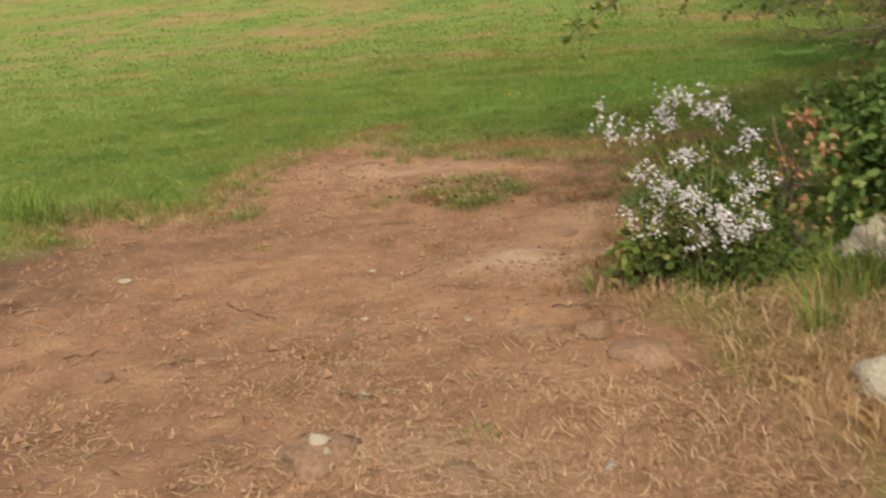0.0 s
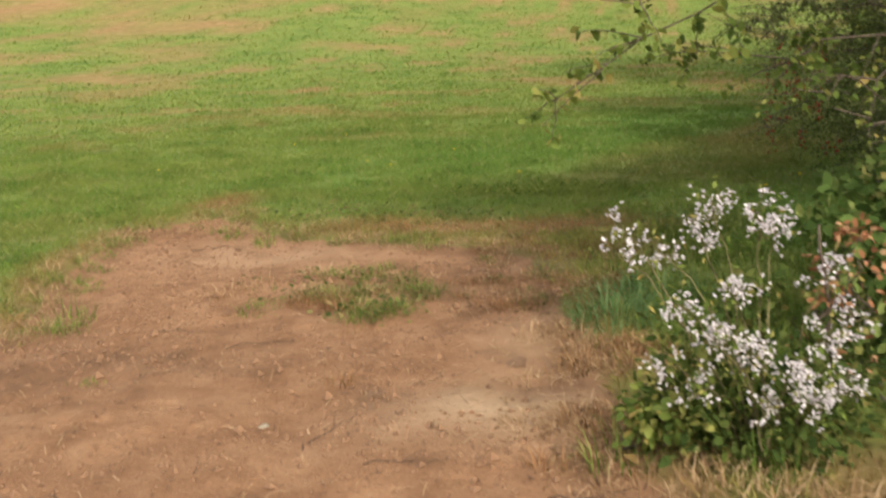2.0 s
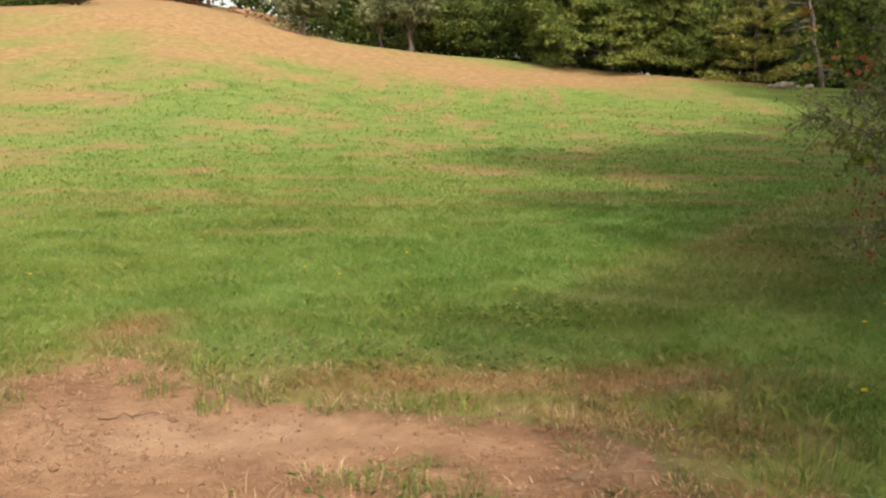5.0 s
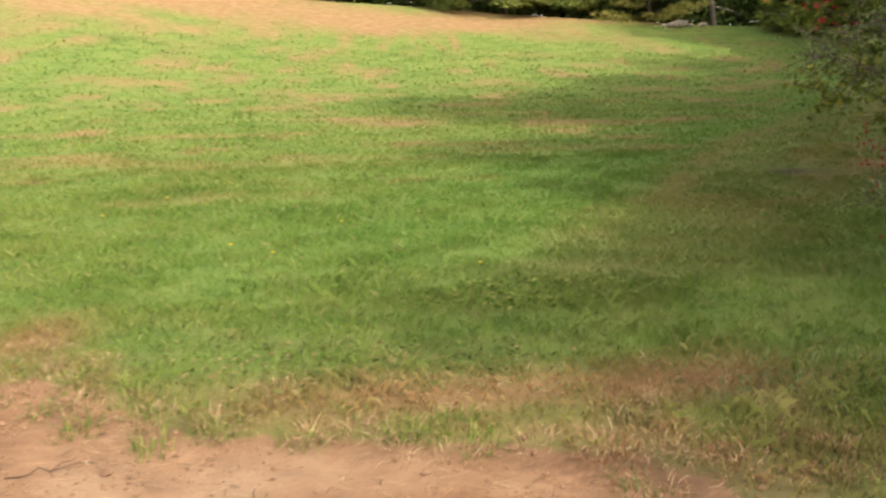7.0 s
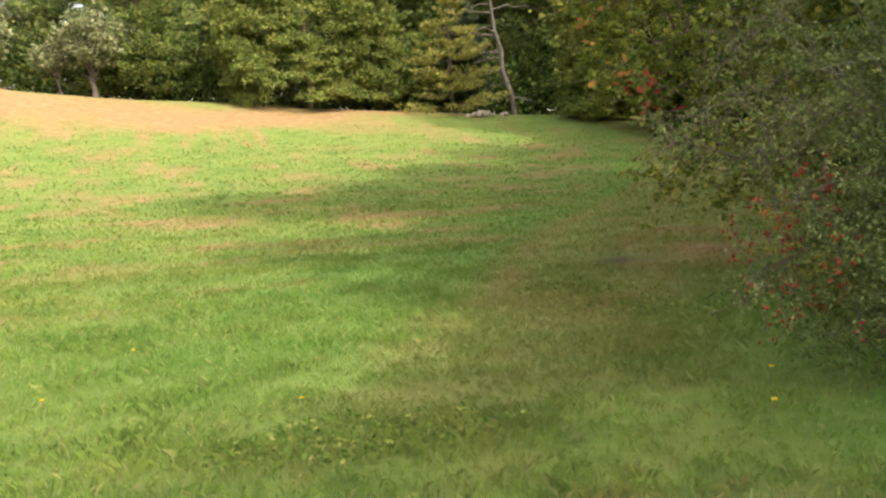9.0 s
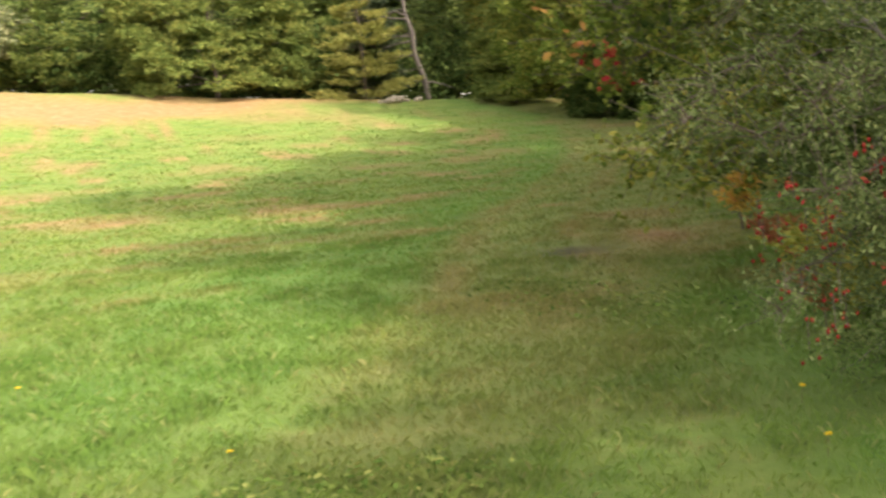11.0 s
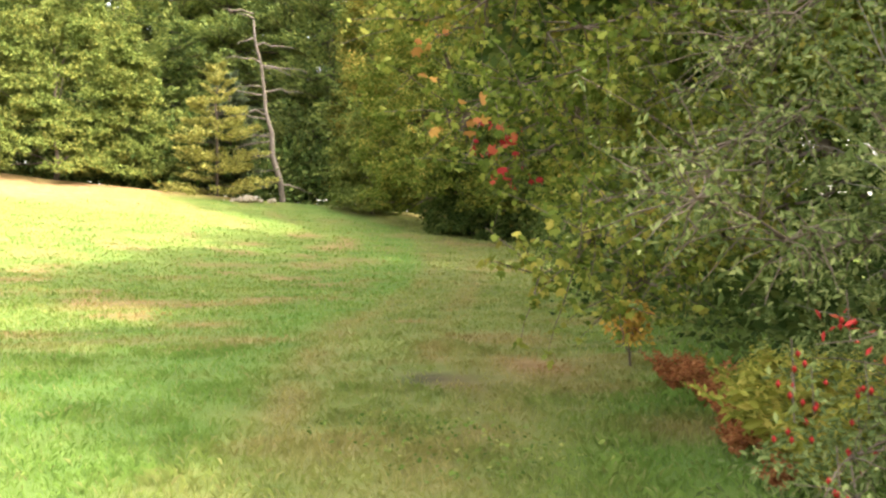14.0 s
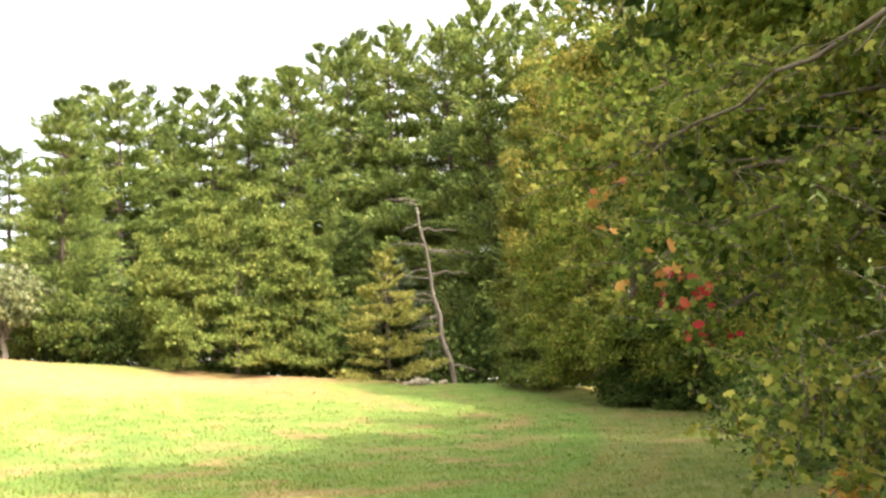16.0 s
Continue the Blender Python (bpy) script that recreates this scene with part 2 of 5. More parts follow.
def blade_material():
    m, n, l, out = material("grass_blade")
    turf, dirt, f2, f3 = turf_colour(n, l)
    island = n.new("ShaderNodeNewGeometry").outputs["Random Per Island"]
    dead = blend(n, l, ramp(n, l, island, [(0.86, (0, 0, 0)), (0.92, (0.45, 0.45, 0.45))]), turf, (0.29, 0.25, 0.115))
    hue = n.new("ShaderNodeHueSaturation")
    span = n.new("ShaderNodeMapRange")
    span.inputs["To Min"].default_value, span.inputs["To Max"].default_value = 1.25, 1.5
    l.new(island, span.inputs["Value"]), l.new(span.outputs[0], hue.inputs["Value"]), l.new(dead, hue.inputs["Color"])
    surface(n, l, out, hue.outputs[0], 0.75, None, 0.1, 0.4)
    return m


GROUND, BLADE = ground_material(), blade_material()
BARK = bark_material("grey_brown_bark", (0.06, 0.045, 0.032), (0.19, 0.15, 0.115))
GREY_TWIG = bark_material("pale_grey_twig_bark", (0.1, 0.088, 0.072), (0.26, 0.235, 0.2), 24)
BARK_PINE = bark_material("dark_pine_bark", (0.045, 0.035, 0.028), (0.14, 0.105, 0.08))
DEAD_WOOD = bark_material("bleached_dead_wood", (0.06, 0.048, 0.04), (0.17, 0.143, 0.12))
PINE = leaf_material("pine_needles", [(0.2, (0.085, 0.142, 0.048)), (0.45, (0.17, 0.23, 0.068)), (0.66, (0.268, 0.308, 0.084)), (0.86, (0.385, 0.38, 0.115))], 2.6, 0.6, 0.25)
PINE_GOLD = leaf_material("young_pine_needles", [(0.2, (0.17, 0.19, 0.05)), (0.5, (0.28, 0.28, 0.075)), (0.7, (0.38, 0.345, 0.1)), (0.9, (0.45, 0.37, 0.125))], 1.6, 0.5, 0.25)
PINE_BLUE = leaf_material("blue_pine_needles", [(0.2, (0.06, 0.09, 0.05)), (0.6, (0.12, 0.15, 0.08)), (0.9, (0.18, 0.2, 0.11))], 1.6, 0.5, 0.25)
ROUND = leaf_material("round_tree_leaves", [(0.2, (0.08, 0.122, 0.029)), (0.5, (0.148, 0.183, 0.043)), (0.72, (0.222, 0.228, 0.056)), (0.92, (0.32, 0.25, 0.072))], 1.8, 0.65, 0.3)
MAPLE_LEAF = leaf_material("maple_leaves", [(0.15, (0.075, 0.115, 0.02)), (0.42, (0.135, 0.182, 0.031)), (0.6, (0.215, 0.24, 0.046)), (0.78, (0.3, 0.255, 0.055)), (0.93, (0.4, 0.2, 0.057))], 1.1, 0.6)
MAPLE_GOLD = leaf_material("golden_maple_leaves", [(0.2, (0.085, 0.125, 0.025)), (0.45, (0.17, 0.2, 0.04)), (0.62, (0.27, 0.25, 0.055)), (0.85, (0.4, 0.25, 0.07))], 2.0, 0.5)
RED_LEAF = leaf_material("red_leaves", [(0.2, (0.25, 0.025, 0.025)), (0.6, (0.4, 0.05, 0.045)), (0.9, (0.42, 0.12, 0.06))], 0.5, 0.3)
ORANGE_LEAF = leaf_material("orange_leaves", [(0.2, (0.4, 0.19, 0.06)), (0.6, (0.46, 0.27, 0.075)), (0.9, (0.42, 0.14, 0.07))], 0.5, 0.3)
OLIVE_LEAF = leaf_material("silvery_shrub_leaves", [(0.2, (0.075, 0.11, 0.034)), (0.5, (0.135, 0.175, 0.057)), (0.75, (0.215, 0.24, 0.09)), (0.95, (0.29, 0.28, 0.11))], 0.5, 0.5, 0.25)
BRAMBLE = leaf_material("bramble_leaves", [(0.2, (0.085, 0.145, 0.036)), (0.5, (0.14, 0.215, 0.055)), (0.75, (0.22, 0.26, 0.08)), (0.95, (0.36, 0.2, 0.09))], 0.5, 0.4)
FADED = leaf_material("faded_brown_leaves", [(0.2, (0.36, 0.16, 0.08)), (0.6, (0.45, 0.23, 0.12)), (0.9, (0.42, 0.28, 0.16))], 0.3, 0.3)
APPLE_LEAF = leaf_material("broad_green_leaves", [(0.2, (0.084, 0.132, 0.03)), (0.5, (0.168, 0.228, 0.048)), (0.75, (0.288, 0.288, 0.084)), (0.92, (0.408, 0.264, 0.096))], 0.6, 0.35)
# leaf green darkened to stand for the shade under and inside the trees
SHADE_LEAF = leaf_material("shade_dark_leaves", [(0.2, (0.035, 0.065, 0.016)), (0.5, (0.07, 0.105, 0.025)), (0.78, (0.115, 0.14, 0.038)), (0.985, (0.24, 0.15, 0.06))], 0.8, 0.4, 0.3)
ASTER = leaf_material("aster_petals", [(0.3, (0.54, 0.5, 0.53)), (0.7, (0.76, 0.73, 0.74))], 0.3, 0.2, 0.3)
HAY = leaf_material("dead_grass", [(0.2, (0.27, 0.165, 0.085)), (0.6, (0.43, 0.29, 0.16)), (0.9, (0.58, 0.44, 0.28))], 0.7, 0.4, 0.25)
FERN_LEAF = leaf_material("fern_fronds", [(0.2, (0.22, 0.25, 0.045)), (0.6, (0.34, 0.33, 0.065)), (0.9, (0.44, 0.32, 0.09))], 0.7, 0.4, 0.35)
RUST_LEAF = leaf_material("withered_fern_fronds", [(0.15, (0.15, 0.14, 0.05)), (0.4, (0.26, 0.13, 0.065)), (0.65, (0.33, 0.18, 0.085)), (0.9, (0.42, 0.31, 0.15))], 0.25, 0.45, 0.25)
STONE = plain_material("dusty_field_stone", (0.2, 0.118, 0.068), (0.36, 0.23, 0.145), 7.0, 0.95, 0.02, 0.15)
CLOD = plain_material("earth_clod", (0.14, 0.078, 0.043), (0.29, 0.165, 0.092), 14.0)
RED_FERN = leaf_material("red_brown_fern_fronds", [(0.2, (0.28, 0.1, 0.045)), (0.6, (0.4, 0.16, 0.065)), (0.9, (0.45, 0.27, 0.11))], 0.4, 0.4, 0.3)
YELLOW_LEAF = leaf_material("yellow_leaves", [(0.2, (0.45, 0.3, 0.06)), (0.6, (0.55, 0.37, 0.07)), (0.9, (0.5, 0.2, 0.07))], 0.5, 0.3)
PALE_STONE = plain_material("pale_lichened_stone", (0.2, 0.165, 0.115), (0.47, 0.41, 0.31), 9.0)

# ---- the land ----
BEARINGS = [-180, -90, -45, -32, -28, -22, -17.6, -13, -10, -5, -2, 1.3, 4, 7, 10, 13, 16.6, 19.5, 23, 28, 33, 40, 60, 90, 180]
CREST = [0, 2.0, 6.8, 8.5, 8.9, 9.5, 9.9, 8.8, 7.7, 7.1, 6.65, 6.3, 5.95, 5.45, 5.1, 4.6, 4.2, 3.9, 3.6, 2.95, 2.35, 1.8, 1.0, 0.3, 0]
DIRT = [(-6.6, -3), (-6.2, 3.6), (-5.4, 4.7), (-4.95, 5.4), (-5.65, 6.3), (-5.7, 6.85), (-4.9, 6.4), (-4.1, 6.36), (-4.85, 7.7), (-5.0, 9.3), (-4.6, 10.3), (-4.15, 9.6),
        (-3.5, 9.2), (-2.8, 9.0), (-1.6, 8.6), (-1.1, 7.4), (-1.0, 5.5), (-0.85, 4.7), (-0.35, 4.05), (0.2, 3.2), (0.8, 1.5), (1.0, -3)]
WEEDS = [(-3.6, 7.8), (-3.45, 8.3), (-2.8, 7.95), (-2.4, 8.05), (-1.95, 7.5), (-2.0, 6.95), (-2.3, 6.5), (-3.25, 7.2)]


def inside(poly, x, y):
    """How far points lie inside a polygon (outside: less than 0)."""
    x, y = np.asarray(x, float), np.asarray(y, float)
    best, odd = np.full(x.shape, 1e9), np.zeros(x.shape, bool)
    for (ax, ay), (bx, by) in zip(poly, poly[1:] + poly[:1]):
        ex, ey = bx - ax, by - ay
        t = np.clip(((x - ax) * ex + (y - ay) * ey) / (ex * ex + ey * ey), 0, 1)
        best = np.minimum(best, np.hypot(x - ax - t * ex, y - ay - t * ey))
        cross = (ay > y) != (by > y)
        odd ^= cross & (x < ex * (y - ay) / (ey if ey else 1e-9) + ax)
    return np.where(odd, best, -best)


def spot(x, y, cx, cy, rx, ry):
    return np.exp(-(((x - cx) / rx) ** 2 + ((y - cy) / ry) ** 2))


def bareness(x, y):
    """0 in the turf, 1 on bare earth."""
    edge = inside(DIRT, x, y) + (fnoise(x, y, 0.9, 3) - 0.5) * 0.5
    bare = np.clip(0.5 + edge / 0.36, 0, 1)
    weeds = np.clip(0.5 + (inside(WEEDS, x, y) + (fnoise(x, y, 0.5, 9) - 0.5) * 0.6) / 0.4, 0, 1)
    worn = spot(x, y, -1.55, 7.9, 0.55, 0.9) * 0.55
    return np.clip(bare * (1 - 0.45 * weeds) - worn * vnoise(x, y, 0.25, 17) * bare, 0, 1)


def hill(x, y):
    d, a = np.hypot(x + 2, y - 6), np.degrees(np.arctan2(x + 2, y - 6))
    on = np.clip((d - 72) / 72, 0, 0.8) * np.clip((-4 - a) / 5, 0, 1)  # the land goes on rising behind the lawn, and lies level under the wood
    return np.interp(a, BEARINGS, CREST) * (np.clip((d - 14) / 58, 0, 1) ** 2.2 + on)


def verge(y):
    """The x of the mown track's edge towards the open meadow."""
    return np.interp(y, [6, 9.5, 12.2, 13.1, 14.7, 15.9, 18.5, 20.2, 23.7, 27.8, 31.6, 39.9, 48, 60], [-2.9, -2.5, -2.0, -1.4, -0.5, 0.5, 1.4, 2.3, 4.2, 7.0, 9.7, 14.6, 18.5, 24])


def mown(x, y):
    """1 on the worn, olive track that runs along the trees, 0 in the meadow."""
    edge = verge(y) + (fnoise(x, y, 1.3, 131) - 0.5) * 1.3
    wide = np.interp(y, [11, 14.7, 18, 28, 48], [2.4, 2.7, 4.0, 4.5, 6.0])
    return np.clip((x - edge) / 0.6 + 0.5, 0, 1) * np.clip((edge + wide - x) / 0.9 + 0.5, 0, 1) * np.clip((y - 11) / 3.5, 0, 1) * (0.6 + 0.5 * fnoise(x, y, 0.8, 133))


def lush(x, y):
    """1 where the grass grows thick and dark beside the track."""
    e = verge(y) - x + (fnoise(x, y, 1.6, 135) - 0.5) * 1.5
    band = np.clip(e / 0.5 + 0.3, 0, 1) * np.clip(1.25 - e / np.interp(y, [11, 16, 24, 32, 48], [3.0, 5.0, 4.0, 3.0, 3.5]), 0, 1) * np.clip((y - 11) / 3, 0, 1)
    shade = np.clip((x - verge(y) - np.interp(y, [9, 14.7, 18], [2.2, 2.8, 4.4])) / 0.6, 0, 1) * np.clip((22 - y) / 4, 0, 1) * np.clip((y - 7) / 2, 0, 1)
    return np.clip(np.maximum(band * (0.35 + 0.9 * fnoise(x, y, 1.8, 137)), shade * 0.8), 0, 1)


def dryness(x, y):
    """0 in lush grass, 1 in straw."""
    d, a = np.hypot(x + 2, y - 6), np.degrees(np.arctan2(x + 2, y - 6))
    n = fnoise(x, y, 5.0, 21)
    streak = fnoise(a * 0.55, d * 1.6, 7.0, 24) * 0.6 + fnoise(a * 1.3, d * 3.5, 7.0, 27) * 0.4
    rise = np.clip((d - np.interp(a, [-60, -24, -12, 0, 10, 16, 22], [40, 38, 41, 42, 47, 57, 90])) / 26, 0, 1)
    top = np.clip((streak - 0.69 + 0.44 * rise) * 5, 0, 1) * np.clip(rise * 6, 0, 1)
    pale = np.clip((fnoise(x * 0.6, y, 1.6, 31) - 0.6) * 4, 0, 0.5) * np.clip((y - 13) / 8, 0.25, 1)
    s = 0.9 * spot(x, y, -1.85, 31.0, 1.0, 0.9) + 0.8 * spot(x, y, -3.2, 33.0, 1.6, 0.5) + 0.7 * spot(x, y, 2.6, 25.0, 0.7, 0.6)
    s = s + 0.7 * spot(x, y, 4.3, 17.9, 0.5, 0.7) + 0.4 * spot(x, y, -1.1, 9.4, 0.45, 0.4)
    s = s + 0.9 * spot(x, y, -4.8, 10.9, 0.35, 0.5) + 0.95 * spot(x, y, -2.3, 9.35, 1.7, 0.4) + 0.6 * spot(x, y, -0.9, 8.3, 0.5, 0.5) + 0.5 * spot(x, y, 3.3, 14.6, 0.5, 0.5)
    edge = verge(y)
    for shift, wide, amount in ((0.3, 0.25, 0.4), (2.05, 0.35, 0.45)):
        s = s + amount * np.exp(-(((x - edge - shift + 0.6 * (fnoise(x, y, 3.0, 36) - 0.5)) / wide) ** 2)) * np.clip(fnoise(x, y, 0.8, 35) * 2.2 - 0.6, 0, 1) * np.clip((y - 12) / 4, 0.0, 1)
    flecks = np.clip((fnoise(x * 0.45, y, 0.9, 33) - 0.6) * 6, 0, 0.7) * np.clip((y - 20) / 6, 0, 1) * np.clip((edge - x) / 3, 0, 1)
    s = np.maximum(s, flecks)
    s = s + 0.5 * spot(x, y, 4.55, 18.6, 0.4, 0.8) + 0.3 * spot(x, y, 3.8, 17.0, 0.4, 0.6) + 0.3 * spot(x, y, 1.0, 15.3, 0.6, 0.7) + 0.3 * spot(x, y, 4.2, 16.4, 0.6, 0.3)
    s = s + 0.95 * spot(x, y, 0.3, 3.5, 0.9, 1.1) + 0.5 * spot(x, y, 0.1, 4.7, 0.6, 0.4)
    s = s + 0.6 * np.clip(inside(WEEDS, x, y) * 4 + 0.6, 0, 1) * fnoise(x, y, 0.3, 38) * 1.6
    rim = np.clip(1 - np.abs(inside(DIRT, x, y) + 0.1) / 0.35, 0, 1) * 0.75
    return np.clip(np.maximum.reduce([np.clip(top, 0, 1) * 0.95, pale, s, rim * (0.4 + fnoise(x, y, 0.6, 5))]), 0, 1)


def dusty(x, y):
    return np.clip(0.8 * spot(x, y, -1.4, 5.35, 0.45, 0.3) + 0.5 * spot(x, y, -1.2, 6.4, 0.3, 0.4) + 0.45 * spot(x, y, -1.0, 2.9, 0.5, 0.25) + 0.4 * spot(x, y, -3.6, 8.6, 0.9, 0.4), 0, 1) * (0.4 + fnoise(x, y, 0.3, 81))


def muddy(x, y):
    n = 0.3 + 1.1 * fnoise(x, y, 0.3, 85)
    lip = np.clip(1 - np.abs(inside(DIRT, x, y) - 0.1) / 0.14, 0, 1) * 0.28
    soil = 0.8 * spot(x, y, -4.7, 4.4, 0.8, 1.2) + 0.5 * spot(x, y, -3.2, 2.6, 0.9, 0.5) + 0.35 * spot(x, y, -3.6, 6.0, 1.2, 0.5) + 0.35 * spot(x, y, -1.5, 7.9, 0.5, 0.8) + 0.25 * spot(x, y, -2.0, 3.7, 0.5, 0.3)
    return np.clip((1.0 * spot(x, y, 3.0, 17.8, 0.42, 0.5) + lip + soil) * n, 0, 0.9)


def height(x, y):
    x, y = np.asarray(x, float), np.asarray(y, float)
    near = np.clip(1.3 - np.hypot(x + 2, y - 8) / 30, 0, 1)
    low = (fnoise(x, y, 1.7, 41) - 0.5) * 0.07 + (fnoise(x, y, 0.35, 44) - 0.5) * 0.025
    dirt = bareness(x, y)
    clods = dirt * ((vnoise(x, y, 0.13, 51) - 0.5) * (0.03 + 0.05 * spot(x, y, -4.3, 4.2, 1.3, 1.8)) + (fnoise(x, y, 0.6, 55) - 0.5) * 0.05)
    return hill(x, y) + near * low + clods - 0.07 * dirt


def z_at(x, y):
    return float(height(np.array([x]), np.array([y]))[0])


def graded(low, high, step, grow, far):
    inner = np.arange(low, high + step / 2, step)
    out, s, v = [], step, 0.0
    while v < far:
        s *= grow
        v += s
        out.append(v)
    return np.r_[low - np.array(out[::-1]), inner, inner[-1] + np.array(out)]


def ground_sheet():
    xs, ys = graded(-8.5, 4.5, 0.08, 1.07, 900), graded(1.0, 15.0, 0.08, 1.06, 900)
    x, y = np.meshgrid(xs, ys)
    nx, ny = len(xs), len(ys)
    v = np.stack([x, y, height(x, y)], -1).reshape(-1, 3)
    i, j = np.meshgrid(np.arange(ny - 1), np.arange(nx - 1), indexing="ij")
    f = np.stack([i * nx + j, i * nx + j + 1, (i + 1) * nx + j + 1, (i + 1) * nx + j], -1).reshape(-1, 4)
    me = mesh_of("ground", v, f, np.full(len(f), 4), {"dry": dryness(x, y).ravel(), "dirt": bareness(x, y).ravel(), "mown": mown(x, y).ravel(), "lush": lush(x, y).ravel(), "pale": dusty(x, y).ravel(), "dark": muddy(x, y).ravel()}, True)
    tagged(part("ground", me, GROUND), "mown green meadow with a bare brown dirt patch", "ground", kind="structure")


ground_sheet()


def grass(name, count, x0, x1, y0, y1, size, width, label, seed, keep=None):
    r = np.random.default_rng(seed)
    x, y = r.uniform(x0, x1, count), r.uniform(y0, y1, count)
    bare, chance = bareness(x, y), 0.45 + 0.9 * fnoise(x, y, 0.45, 61)
    ok = r.uniform(size=count) < chance * np.clip(1 - bare * 1.9 - spot(x, y, 3.05, 17.9, 0.6, 0.5), 0, 1)
    if keep:
        ok &= keep(x, y, r.uniform(0, 1, count))
    x, y = x[ok], y[ok]
    n = len(x)
    tall = size * (0.45 + 1.1 * fnoise(x, y, 0.7, 71)) * r.uniform(0.55, 1.35, n)
    turn, lean = r.uniform(0, 2 * np.pi, n), r.uniform(0.1, 0.9, n)
    foot = np.stack([x, y, height(x, y) - 0.01], -1)
    out = np.stack([np.cos(turn), np.sin(turn), np.zeros(n)], -1)
    side = np.stack([-np.sin(turn), np.cos(turn), np.zeros(n)], -1) * (width * np.clip(np.hypot(x + 2, y - 6) / 10, 0.7, 2.5) * r.uniform(0.6, 1.4, n))[:, None]
    mid = foot + out * (tall * lean * 0.35)[:, None] + np.array([0, 0, 1.0]) * (tall * 0.6)[:, None]
    tip = foot + out * (tall * lean)[:, None] + np.array([0, 0, 1.0]) * (tall * (1 - 0.3 * lean))[:, None]
    v = np.stack([foot - side, foot + side, mid + side * 0.8, tip, mid - side * 0.8], 1).reshape(-1, 3)
    dry = np.repeat(dryness(x, y), 5)
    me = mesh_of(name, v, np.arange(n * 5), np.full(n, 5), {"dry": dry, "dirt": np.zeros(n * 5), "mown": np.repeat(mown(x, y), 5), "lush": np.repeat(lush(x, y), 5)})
    tagged(part(name, me, BLADE), label, "grass", kind="stuff")


def close_by(x, y, u):
    return u < np.clip(1.7 - np.hypot((x + 2) / 1.1, y - 8.5) / 6.5, 0, 1)


def further(x, y, u):
    d = np.hypot((x + 1.5) / 0.8, y - 9)
    return u < np.clip((d - 4) / 6, 0, 1) * np.clip(1.5 - d / 24, 0, 1) ** 1.5 * np.clip(1.7 - 1.5 * dryness(x, y), 0, 1)


grass("meadow_grass", 330000, -12.5, 7.5, -0.5, 19, 0.062, 0.0032, "short green meadow grass with straw mixed in", 1, close_by)
grass("far_meadow_grass", 330000, -24, 22, 2, 42, 0.075, 0.0055, "short green and tan meadow grass further out", 2, further)


def tussocks(x, y, u):
    """Where the grass stands in taller clumps."""
    return (fnoise(x, y, 0.5, 141) > 0.6) & (np.hypot(x + 2, y - 12) < 11) & (bareness(x, y) < 0.1) & (dryness(x, y) < 0.4) & (u < 1.1 - 0.7 * mown(x, y))


grass("meadow_tussocks", 260000, -13, 8, 5.5, 22, 0.085, 0.0026, "taller clumps of green grass in the meadow", 4, tussocks)


def distant(x, y, u):
    d = np.hypot(x + 1.5, y - 9)
    return u < np.clip((d - 14) / 10, 0, 1) * np.clip((68 - d) / 20, 0, 1) * np.clip(1.5 - 2.5 * dryness(x, y), 0, 1)


grass("distant_meadow_grass", 110000, -42, 34, 14, 74, 0.085, 0.012, "tufts of green and straw-coloured grass up the slope", 3, distant)

